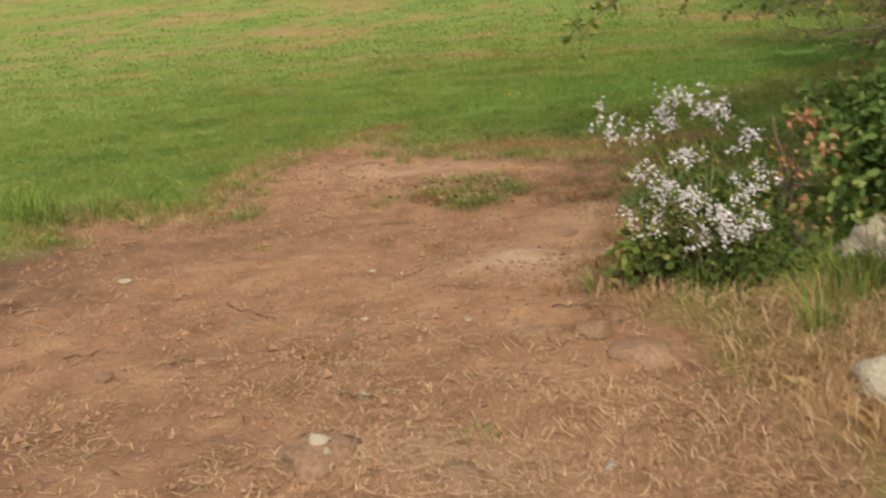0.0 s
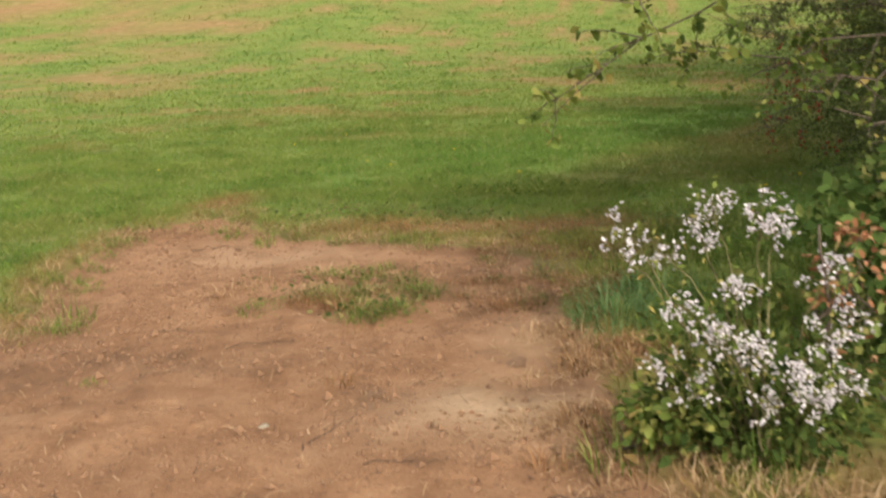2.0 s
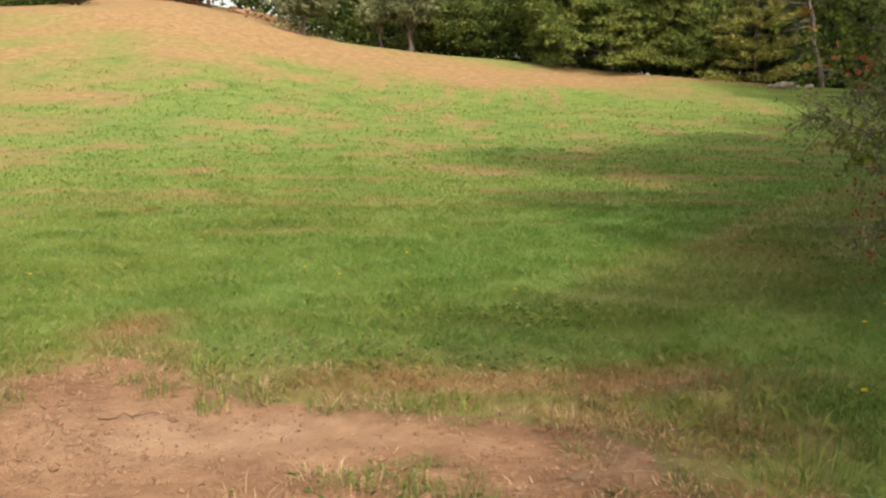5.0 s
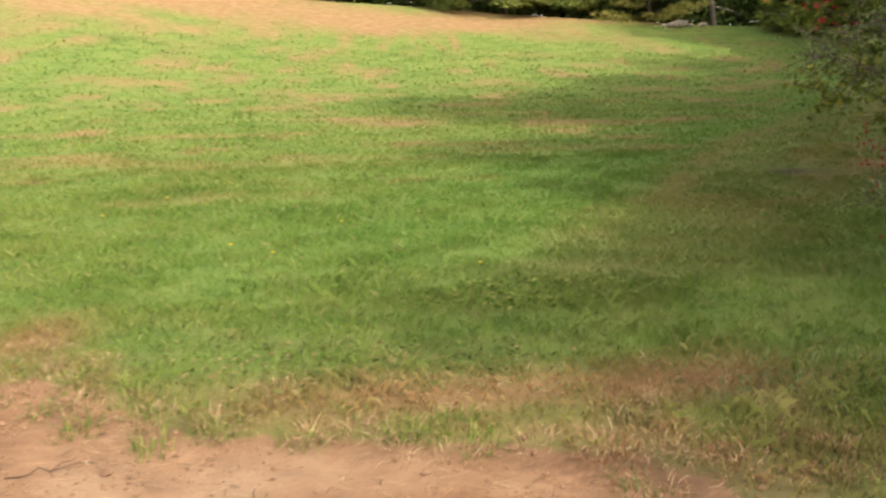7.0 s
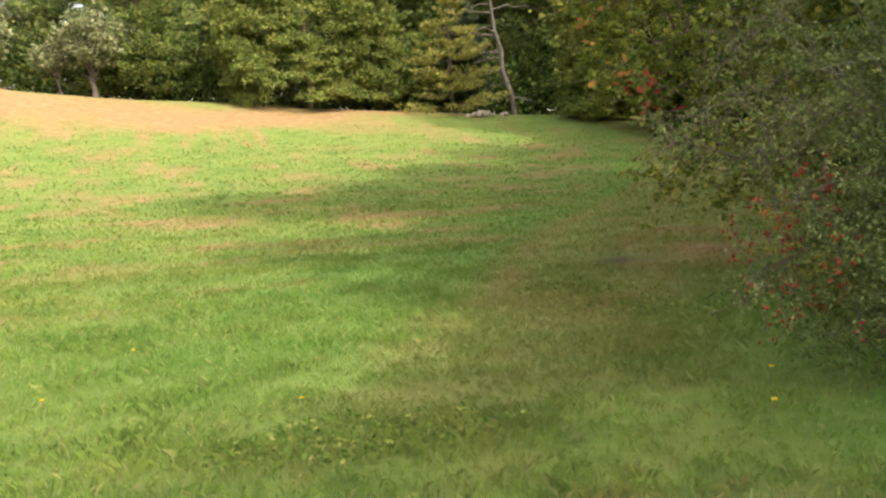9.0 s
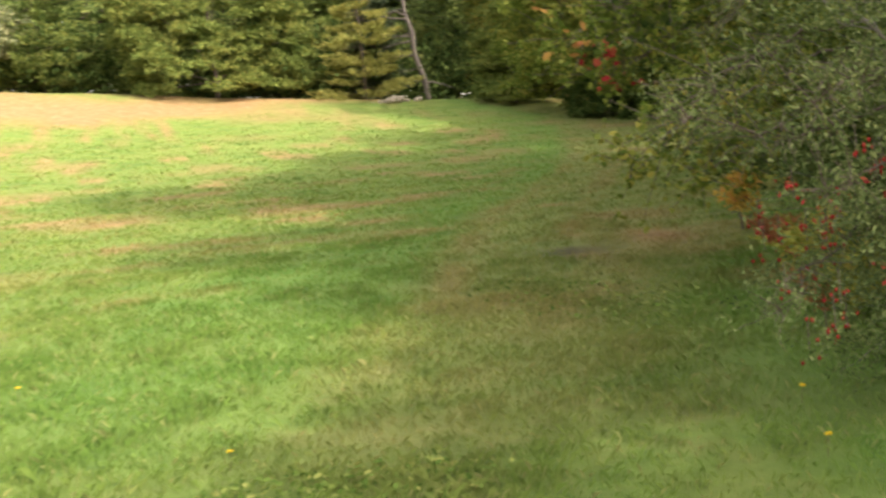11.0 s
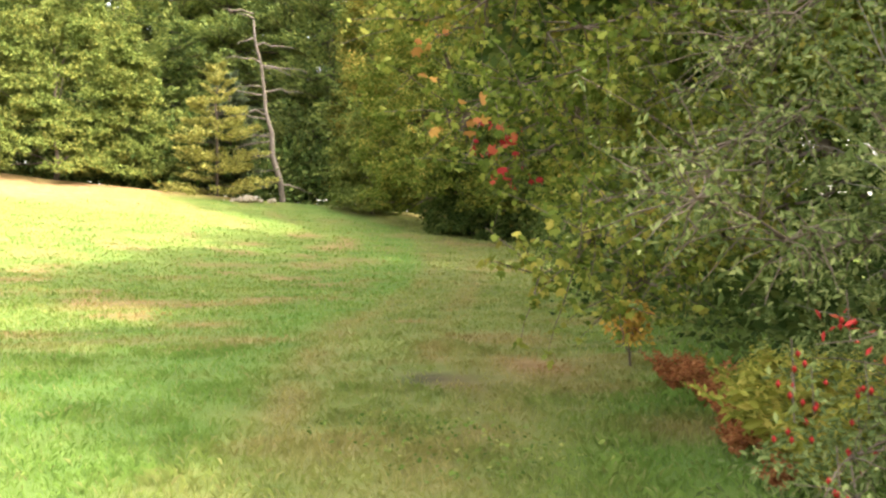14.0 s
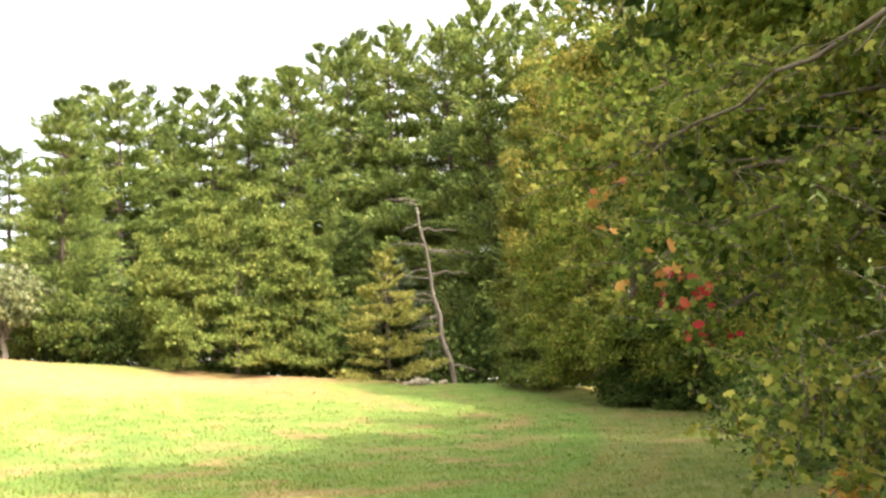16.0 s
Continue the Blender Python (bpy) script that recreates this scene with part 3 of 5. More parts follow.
# ---- trees ----
def broadleaf(name, x, y, tall, spread, low, clumps, per, leaf, shape, mat, label, seed, bark=BARK, clump=0.55, thick=0.16, limbs=9, shell=0.6, flat=0.35, droop=0.2, group="", stretch=(1, 1), z=None, dome=False, masses=0, gather=0.55):
    """A tree or shrub: trunk, limbs and a crown of single leaves in clumps; low: height of the crown's foot."""
    r = np.random.default_rng(seed)
    tree = empty(name, x, y, (z_at(x, y) if z is None else z) - 0.05, label, "tree" if "tree" in name else "shrub", group)
    top = np.array([r.normal() * 0.2, r.normal() * 0.2, tall * 0.8])
    spine = bent((0, 0, 0), top, 0, 9, 0.03 * tall / 5, r)
    part("trunk", mesh_of("trunk", *tube(spine, np.linspace(thick, thick * 0.25, 9) * np.r_[1.35, np.ones(8)], 9, 0.05, r), smooth=True), bark, tree)
    d = r.normal(size=(clumps, 3))
    d /= np.linalg.norm(d, axis=1, keepdims=True)
    if dome:  # as wide at the foot as at the waist
        d[:, :2] *= (np.sqrt(1 - np.clip(d[:, 2], 0, 1) ** 2) / (np.hypot(d[:, 0], d[:, 1]) + 1e-6))[:, None]
    rad = shell + (1 - shell) * r.uniform(0, 1, clumps) ** 0.6
    lobes = (0.86 if dome else 0.78) + (0.16 if dome else 0.35) * np.sin(3 * np.arctan2(d[:, 1], d[:, 0]) + seed) * np.cos(2.5 * d[:, 2] + seed) + r.uniform(-0.12, 0.12, clumps)
    waist = 0.34 if dome else 0.5
    mid, half = low + (tall - low) * waist, (tall - low) * (1 - waist)
    tips = d * (rad * lobes)[:, None] * np.array([spread * stretch[0], spread * stretch[1], half]) + np.array([0, 0, mid])
    if dome:
        tips[:, 2] = np.where(d[:, 2] < 0, mid + d[:, 2] * (mid - low), tips[:, 2])
    tips[:, 2] = np.maximum(tips[:, 2], low * 0.6 + 0.1)
    heart = tips * 0.6 + np.array([0, 0, mid]) * 0.4
    if masses:  # clumps gather round a number of rounded boughs
        seat = tips[:masses]
        own = np.argmin(np.linalg.norm(tips[:, None] - seat[None], axis=2), axis=1)
        ball = seat[own] + np.array([0, 0, -0.1 * half])
        tips = tips + (seat[own] - tips) * gather
        heart = ball * 0.8 + np.array([0, 0, mid]) * 0.2
    pick = np.linspace(0, clumps - 1, limbs).astype(int)
    order = np.argsort(tips[:, 2])
    for k in pick:
        end = tips[order[k]]
        start = spine[int(np.clip(end[2] / tall * 6, 1, 7))] * np.array([1, 1, 0.85])
        bow = bent(start, end, 0.08 * np.linalg.norm(end - start), 7, 0.05, r)
        pieces = [tube(bow, np.linspace(thick * 0.42, thick * 0.08, 7), 6, 0, r)]
        for q in range(4):
            a = bow[2 + q]
            pieces.append(tube(bent(a, a + r.normal(size=3) * spread * 0.17 + (end - start) * 0.14, 0.03, 5, 0.02, r), np.linspace(thick * 0.14, thick * 0.03, 5), 5, 0, r))
        part("limb", mesh_of("limb", *joined(pieces), smooth=True), bark, tree)
    n = clumps * per
    c = np.repeat(tips, per, 0)
    # each clump is a spray: leaves over a flattened dome, hanging a little at its rim
    d2 = r.normal(size=(n, 3))
    d2 /= np.linalg.norm(d2, axis=1, keepdims=True)
    d2[:, 2] = np.where(d2[:, 2] < -0.15, -d2[:, 2] * 0.6, d2[:, 2])
    big = np.repeat(r.uniform(0.6, 1.45, clumps), per)
    off = d2 * (clump * 1.25 * big * r.uniform(0.2, 1, n) ** 0.5)[:, None] * np.array([1, 1, 0.8 if dome else 0.6])
    off[:, 2] -= (0.05 if dome else 0.5 * droop) * np.hypot(off[:, 0], off[:, 1]) ** 2 / (clump * 1.25)
    along = d2 + r.normal(size=(n, 3)) * 0.5 + np.array([0, 0, -droop * 2])
    face = c + off - np.repeat(heart, per, 0)
    out = d2 * 0.75 + 0.45 * face / (np.linalg.norm(face, axis=1, keepdims=True) + 1e-6) + np.array([0, 0, 0.45])
    part("crown", leaves("crown", c + off, along, leaf * r.uniform(0.6, 1.3, n), shape, 0.2, flat, r, out), mat, tree)
    return tree


def pine(name, x, y, tall, spread, label, seed, mat=None, bare=0.12, levels=20, leaf=0.75, z=None, group="", taper=0.6, dense=115, lift=0.1):
    """A conifer: trunk, whorls of branches with shelves of needle tufts."""
    r = np.random.default_rng(seed)
    tree = empty(name, x, y, (z_at(x, y) if z is None else z) - 0.1, label, "tree", group)
    part("trunk", mesh_of("trunk", *tube(bent((0, 0, 0), (0, 0, tall), 0, 8, 0.05, r), np.linspace(tall * 0.014, 0.02, 8), 8, 0.04, r), smooth=True), BARK_PINE, tree)
    at, along, out, wood = [], [], [], []
    for k in range(levels):
        u = (k + 0.5) / levels
        zc = tall * (bare + (1 - bare) * u)
        reach = spread * (min(1, 0.55 + u * 1.5) if bare > 0.2 else 1) * (1 - u) ** taper * r.uniform(0.75, 1.2) + 0.25
        count = 7 if u < 0.8 else 5
        for q in range(count):
            a = 2 * np.pi * (q + r.uniform(-0.35, 0.35)) / count + k * 0.7
            length = reach * r.uniform(0.7, 1.15)
            end = np.array([math.cos(a) * length, math.sin(a) * length, length * (r.uniform(0.0, 0.22) - 0.16 * (1 - u) + 3.6 * max(0, u - 0.7))])
            p0 = np.array([0, 0, zc + r.uniform(-0.4, 0.4) * (tall / levels)])
            wood.append(tube(bent(p0, p0 + end, -0.06 * length, 5, 0.02, r), np.linspace(0.05, 0.012, 5) * tall / 20, 4, 0, r))
            # a plume of needles round the outer part of the branch, lifted at its tip, with side plumes
            m = int(dense * (0.4 + length / max(spread, 0.1)))
            way = np.array([math.cos(a), math.sin(a), 0.0])
            aside = np.array([-math.sin(a), math.cos(a), 0.0])
            for fork in (-1, 0, 1):
                t = r.uniform(0.0, 1.0, m)
                foot_t = (0.3 if fork == 0 else 0.42) * np.ones(m)
                reach_t = foot_t + (1.05 - foot_t) * t * (1.0 if fork == 0 else 0.72)
                spin, q2 = r.uniform(0, 2 * np.pi, m), np.sqrt(r.uniform(0.1, 1, m))
                thick = length * (0.155 if fork == 0 else 0.13) * np.sin(np.pi * (0.15 + 0.8 * t)) + 0.06
                ca, cz = np.cos(spin) * q2 * thick, np.sin(spin) * q2 * thick * 0.6
                base = p0 + end * reach_t[:, None] + aside * (fork * 0.42 * length * t)[:, None] + aside * ca[:, None]
                base[:, 2] += cz + lift * length * t * t
                at.append(base)
                along.append(way + aside * (fork * 0.6 + 0.7 * np.cos(spin))[:, None] + np.array([0, 0, 0.25]) + r.normal(size=(m, 3)) * 0.3)
                out.append(aside * (np.cos(spin) * 0.7)[:, None] + way * 0.35 + np.array([0, 0, 1.0]) * (np.sin(spin) * 0.9 + 0.35)[:, None])
    lead = np.stack([r.normal(size=160) * 0.22, r.normal(size=160) * 0.22, tall * (1.02 - 0.12 * r.uniform(0, 1, 160))], -1)
    at.append(lead), along.append(r.normal(size=(160, 3)) * 0.5 + np.array([0, 0, 1.0])), out.append(lead * np.array([6, 6, 0]) + np.array([0, 0, 0.4]))
    tagged(part("branchwork", mesh_of("branchwork", *joined(wood)), BARK_PINE, tree), kind="stuff")
    at, along = np.vstack(at), np.vstack(along)
    part("crown", leaves("crown", at, along, leaf * r.uniform(0.5, 1.2, len(at)), SPRIG, 0.1, 0.62, r, np.vstack(out)), mat or PINE, tree)
    return tree


def polar(a, d):
    return -2 + d * math.sin(radians(a)), 6 + d * math.cos(radians(a))


# how high the tree tops stand over the meadow, by bearing
TOPS = ((-12, -8, -4.8, -2, 0, 6.7, 10, 14.8, 19, 26, 40), (11, 13, 15.6, 17.3, 18.9, 20.0, 20.7, 21.9, 22.8, 23.4, 23.4))


def far_woods():
    r = np.random.default_rng(5)
    models = []
    for k, (tall, spread) in enumerate(((19.5, 5.6), (23, 6.6), (26, 5.8))):
        x, y = polar((-1.2, 4.5, 8.5)[k], (80, 93, 95)[k])
        models.append(pine("pine_tree", x, y, tall, spread, "tall dark green white pine at the meadow's edge", 30 + k, levels=17, leaf=0.4, taper=0.68, dense=145, bare=0.04 if k == 0 else 0.12, group="pines behind the meadow"))
    spots = [(-3.9, 90), (1.6, 90), (6.5, 92), (11, 92), (14.2, 93), (16.6, 91), (19.8, 90), (22, 86), (25.5, 84), (30, 80), (36, 74), (-0.8, 98), (3.2, 99), (8.5, 101), (12.8, 102), (17.5, 101), (21, 100), (-7.5, 104), (27, 80), (24, 92), (5, 104), (10.5, 104), (15, 105), (0, 100)]
    for k, (a, d) in enumerate(spots):
        x, y = polar(a, d)
        ob = copy_thing(models[(k * 2 + 1) % 3], Matrix.LocRotScale((x, y, z_at(x, y) - 0.1), Euler((0, 0, r.uniform(0, 6))), None))
        tall = 1.4 + (d - 3.5) * math.tan(radians(np.interp(a, TOPS[0], TOPS[1]) - r.uniform(-0.2, 1.0))) - z_at(x, y)
        s = tall / (19.5, 23, 26)[(k * 2 + 1) % 3]
        ob.scale = (r.uniform(1.1, 1.35), r.uniform(1.1, 1.35), s)


far_woods()
x, y = polar(7.6, 75)
broadleaf("round_tree", x, y, 13.4, 7.4, 0.2, 760, 150, 0.23, DIAMOND, ROUND, "broad round-crowned olive green tree at the meadow's edge", 11, dome=True, flat=0.62, clump=0.55, thick=0.16, limbs=6, shell=0.8, masses=110, gather=0.25)
x, y = polar(15.7, 73)
pine("young_pine_tree", x, y, 8.8, 4.3, "young golden green pine beside a dead tree", 12, PINE_GOLD, 0.02, 8, 0.32, taper=0.75)
x, y = polar(16.4, 77)
pine("blue_pine_tree", x, y, 9.0, 2.6, "slender blue green pine behind the young pine", 13, PINE_BLUE, 0.1, 14, 0.34)


def dead_tree(x, y, tall):
    r = np.random.default_rng(14)
    tree = empty("dead_tree", x, y, z_at(x, y) - 0.1, "leafless grey dead tree with short broken branches", "tree")
    spine = bent((0.9, 0, 0), (-1.1, 0, tall), 0, 9, 0.09, r)
    part("trunk", mesh_of("trunk", *tube(spine, np.linspace(0.22, 0.06, 9), 8, 0.1, r), smooth=True), DEAD_WOOD, tree)
    for k in range(22):
        a = spine[1 + k % 8] + np.array([0, 0, r.uniform(-0.5, 0.5)])
        s = -1 if r.uniform() < 0.75 else 1
        end = a + np.array([s * r.uniform(1.2, 3.0), r.normal() * 0.8, r.uniform(-0.9, 0.5)])
        part("branch", mesh_of("branch", *tube(bent(a, end, 0.15, 6, 0.07, r), np.linspace(0.07, 0.018, 6), 5), smooth=True), DEAD_WOOD, tree)


x, y = polar(18.5, 73)
dead_tree(x, y, 12.5)

# the row of trees along the meadow's right side
broadleaf("maple_tree", 7.6, 15.7, 12.0, 5.3, 1.0, 900, 130, 0.1, MAPLE, MAPLE_LEAF, "large maple tree with green leaves turning orange", 21, flat=0.6, masses=80, gather=0.3, clump=0.48, thick=0.3, limbs=16, shell=0.62, droop=0.5)
broadleaf("maple_tree", 17.5, 33, 19.0, 6.2, 2.0, 620, 120, 0.19, DIAMOND, MAPLE_GOLD, "tall maple tree turning golden behind the green one", 22, flat=0.6, masses=46, gather=0.4, clump=0.6, thick=0.3, limbs=12, shell=0.65)
# the three small SHADE_LEAF maples are added to darken the gap under the crowns
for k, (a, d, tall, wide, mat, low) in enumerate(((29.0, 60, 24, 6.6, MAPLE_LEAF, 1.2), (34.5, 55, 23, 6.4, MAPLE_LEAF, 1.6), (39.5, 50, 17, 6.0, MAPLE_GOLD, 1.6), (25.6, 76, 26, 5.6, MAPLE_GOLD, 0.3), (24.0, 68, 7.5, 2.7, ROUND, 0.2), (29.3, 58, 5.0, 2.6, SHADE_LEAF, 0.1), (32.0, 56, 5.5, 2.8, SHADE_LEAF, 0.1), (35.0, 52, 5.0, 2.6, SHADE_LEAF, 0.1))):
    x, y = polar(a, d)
    broadleaf("maple_tree", x, y, tall, wide, low, 620 if tall > 10 else 200, 120, 0.22, DIAMOND, mat, "tall leafy maple at the corner of the meadow" if tall > 10 else ("small leafy maple under the taller ones" if mat is ROUND else "young maple with shade-dark leaves, added to fill the gap under taller ones"), 70 + k, flat=0.62, clump=0.62, thick=0.35 if tall > 10 else 0.12, limbs=10, shell=0.7, dome=True, masses=60, gather=0.3)
# hidden behind the near maple; its height is set to shade the far meadow
broadleaf("maple_tree", 12.5, 22.5, 21, 7, 0.4, 600, 80, 0.3, LEAF, SHADE_LEAF, "shading green tree added to the hedgerow", 24, clump=0.7, thick=0.28, limbs=10)
# stands at the view's edge, sized to shade the maple's near side
broadleaf("added_hedge_tree", 6.4, 10.3, 10.0, 3.8, 0.4, 300, 70, 0.22, LEAF, SHADE_LEAF, "shading green tree added to the hedgerow", 25, clump=0.55, thick=0.2, limbs=10)
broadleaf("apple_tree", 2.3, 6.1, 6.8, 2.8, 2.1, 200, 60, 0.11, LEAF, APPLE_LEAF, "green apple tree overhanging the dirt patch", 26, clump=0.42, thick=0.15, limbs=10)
# unseen tree, added only to shade the silvery shrub
broadleaf("added_hedge_tree", 5.2, 6.8, 9.0, 1.7, 4.4, 150, 55, 0.2, LEAF, SHADE_LEAF, "shading green tree added to the hedgerow", 28, clump=0.42, thick=0.16, limbs=8)
# added mostly hidden trees: three shade the far meadow, the last blocks sky gaps
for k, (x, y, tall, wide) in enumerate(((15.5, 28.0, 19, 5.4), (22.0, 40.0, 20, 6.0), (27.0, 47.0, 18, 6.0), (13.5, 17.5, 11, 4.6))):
    broadleaf("maple_tree", x, y, tall, wide, 0.6, 420, 130, 0.2, LEAF, SHADE_LEAF if k else MAPLE_LEAF, "tall shading tree added to the row beside the meadow", 90 + k, clump=0.7, thick=0.3, limbs=10)
# unseen backing tree added far to the right
broadleaf("added_hedge_tree", 11, 4.0, 8, 4.2, 0.4, 200, 55, 0.24, LEAF, SHADE_LEAF, "shading green tree added to the hedgerow", 29, clump=0.6, thick=0.2, limbs=8)
broadleaf("silvery_shrub", 2.15, 11.15, 3.5, 1.3, 0.1, 800, 52, 0.036, LANCE, OLIVE_LEAF, "silvery green shrub with grey twigs and red berries", 27, bark=GREY_TWIG, clump=0.13, thick=0.026, limbs=30, shell=0.62, droop=0.15)
broadleaf("berry_shrub", 1.5, 10.9, 1.5, 0.85, 0.02, 330, 52, 0.034, LANCE, OLIVE_LEAF, "low grey green shrub with many thin twigs", 32, bark=GREY_TWIG, clump=0.11, thick=0.016, limbs=30, shell=0.5, droop=0.35)


def undergrowth(name, stretch, wide, tall, count, leaf, mat, label, seed, shape=DIAMOND):
    """A dense low thicket along a line of points."""
    r = np.random.default_rng(seed)
    line = np.array(stretch, float)
    t = r.uniform(0, len(line) - 1, count // 40)
    k = np.minimum(t.astype(int), len(line) - 2)
    mid = line[k] + (line[k + 1] - line[k]) * (t - k)[:, None] + r.normal(size=(len(t), 2)) * wide * 0.5
    base = height(mid[:, 0], mid[:, 1])
    z = base + tall * r.uniform(0.03, 1, len(t)) ** 1.2 * (0.5 + fnoise(mid[:, 0], mid[:, 1], tall * 1.2, seed))
    c = np.repeat(np.column_stack([mid, z]), 40, 0)
    off = r.normal(size=c.shape) * leaf * 2.6
    c = c + off
    c[:, 2] = np.maximum(c[:, 2], height(c[:, 0], c[:, 1]) + 0.02)
    tagged(part(name, leaves(name, c, off + r.normal(size=c.shape) * leaf, leaf * r.uniform(0.6, 1.3, len(c)), shape, 0.2, 0.35, r), mat), label, "undergrowth", kind="stuff")


# both wood thickets carry the shade in their leaf colour
undergrowth("forest_undergrowth", [polar(a, d) for a, d in ((-9, 92), (-5, 84), (0, 79), (6, 78), (12, 77), (17, 78), (22, 77), (28, 74), (36, 67), (44, 57))], 3.5, 3.6, 26000, 0.42, SHADE_LEAF, "shade-darkened leafy undergrowth along the edge of the pine wood", 41)
undergrowth("deep_undergrowth", [polar(a, d) for a, d in ((-14, 118), (-5, 100), (5, 94), (15, 93), (25, 90), (36, 80), (48, 66))], 5, 7.5, 16000, 0.75, SHADE_LEAF, "shade-darkened leafy thicket deep in the pine wood", 42)
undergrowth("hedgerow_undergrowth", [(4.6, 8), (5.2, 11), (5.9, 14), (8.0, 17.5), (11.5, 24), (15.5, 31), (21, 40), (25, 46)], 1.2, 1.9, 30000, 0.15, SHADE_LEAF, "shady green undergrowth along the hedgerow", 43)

# ---- the dirt patch and the bush beside it ----
def stone_mesh(seed, flat=0.6, rough=0.24):
    r = np.random.default_rng(seed)
    bm = bmesh.new()
    bmesh.ops.create_icosphere(bm, subdivisions=3, radius=1)
    for v in bm.verts:
        n = noise.noise(v.co * 1.1 + Vector((seed * 7.3, 0, 0))) * 0.4 + noise.noise(v.co * 3.1 + Vector((0, seed * 3.1, 0))) * rough
        v.co *= 1 + n
        v.co.z *= flat
        v.co.x *= 1.25
    for f in bm.faces:
        f.smooth = True
    me = bpy.data.meshes.new("stone")
    bm.to_mesh(me)
    bm.free()
    return me


def stone(x, y, size, sunk, mat, label, seed, flat=0.6, turn=0.0):
    me = stone_mesh(seed, flat)
    ob = part("stone", me, mat)
    ob.matrix_world = Matrix.LocRotScale((x, y, z_at(x, y) + size * flat * (0.46 - sunk)), Euler((0.05, 0.08, turn)), (size,) * 3)
    tagged(ob, label, "stone", "stones on the dirt patch")


HALF = "dusty brown stone half buried in the dirt"
for k, (x, y, s, sunk, flat, mat, label) in enumerate((
        (-0.54, 3.99, 0.17, 0.78, 0.62, STONE, HALF), (-0.82, 4.27, 0.11, 0.4, 0.5, STONE, "flat grey brown stone lying on the dirt"), (-1.09, 4.18, 0.12, 0.95, 0.5, STONE, HALF),
        (-2.5, 3.72, 0.07, 0.5, 0.35, STONE, "thin flat stone lying on the dirt"), (-2.16, 4.3, 0.09, 0.9, 0.5, STONE, HALF), (-1.5, 2.8, 0.2, 0.85, 0.5, STONE, HALF),
        (-1.96, 4.02, 0.06, 0.7, 0.6, STONE, HALF), (-2.6, 4.15, 0.09, 0.85, 0.4, STONE, HALF), (-1.05, 5.0, 0.06, 0.6, 0.5, STONE, HALF), (-1.95, 5.55, 0.05, 0.5, 0.6, STONE, HALF),
        (-1.35, 6.05, 0.07, 0.7, 0.5, STONE, HALF), (-0.72, 4.45, 0.08, 0.7, 0.5, STONE, HALF), (0.42, 5.5, 0.2, 0.35, 0.75, PALE_STONE, "pale grey boulder in the long grass"),
        (0.52, 5.9, 0.15, 0.3, 0.7, PALE_STONE, "pale grey boulder in the long grass"), (0.42, 3.6, 0.14, 0.4, 0.7, PALE_STONE, "pale yellowish boulder in dry grass"), (-1.78, 7.92, 0.06, 0.5, 0.6, STONE, HALF),
        (-2.9, 3.4, 0.07, 0.8, 0.5, STONE, HALF), (-3.1, 4.0, 0.06, 0.8, 0.5, STONE, HALF), (-0.95, 2.75, 0.13, 1.0, 0.5, STONE, HALF), (-3.86, 4.82, 0.05, 0.5, 0.4, PALE_STONE, "small white stone chip on the dirt"))):
    stone(x, y, s * 0.78 if x < 0 else s, sunk, mat, label, 100 + k, flat, k * 1.7)
for k, (x, y, s) in enumerate(((-1.5, 2.84, 0.034), (-1.46, 2.79, 0.024), (-1.57, 3.36, 0.022), (-1.06, 4.16, 0.03), (-0.46, 3.93, 0.035), (-0.5, 3.0, 0.02), (-1.46, 4.35, 0.018), (-2.02, 4.36, 0.02), (-2.35, 5.2, 0.02))):
    stone(x, y, s, -2.2 if k < 2 else 0.2, PALE_STONE, "small white stone chip on the dirt", 140 + k, 0.5, k * 0.9)

TWIG_WOOD = bark_material("dark_twig_bark", (0.05, 0.03, 0.02), (0.14, 0.09, 0.06), 30)


def twig(x0, y0, x1, y1, thick, seed, fork=True):
    r = np.random.default_rng(seed)
    a, c = np.array([x0, y0, z_at(x0, y0) + thick]), np.array([x1, y1, z_at(x1, y1) + thick])
    p = bent(a, c, 0.01, 9, 0.007, r)
    p[:, 2] = np.maximum(p[:, 2], height(p[:, 0], p[:, 1]) + thick * 0.6)
    pieces = [tube(p, np.linspace(thick, thick * 0.45, 9), 6, 0.1, r)]
    if fork:
        d = (c - a) * 0.3
        e = p[4] + np.array([d[0] - d[1] * 0.8, d[1] + d[0] * 0.8, 0.015])
        pieces.append(tube(bent(p[4], e, 0.005, 5, 0.004, r), np.linspace(thick * 0.6, thick * 0.25, 5), 5, 0, r))
    tagged(part("twig", mesh_of("twig", *joined(pieces), smooth=True), TWIG_WOOD), "dark fallen twig lying on the bare dirt", "twig", "twigs on the dirt")


for k, s in enumerate(((-2.9, 4.46, -2.38, 4.17), (-1.67, 3.34, -1.4, 3.28), (-2.54, 3.63, -2.72, 3.52), (-2.95, 6.25, -2.6, 6.4), (-4.25, 8.8, -3.9, 8.9), (-3.5, 6.5, -3.2, 6.55), (-1.1, 4.6, -0.75, 4.5), (-2.1, 5.0, -1.95, 5.35), (-3.3, 3.6, -3.05, 3.72), (-1.8, 4.75, -1.5, 4.8))):
    twig(*s, 0.003 if k % 2 else 0.004, 160 + k)


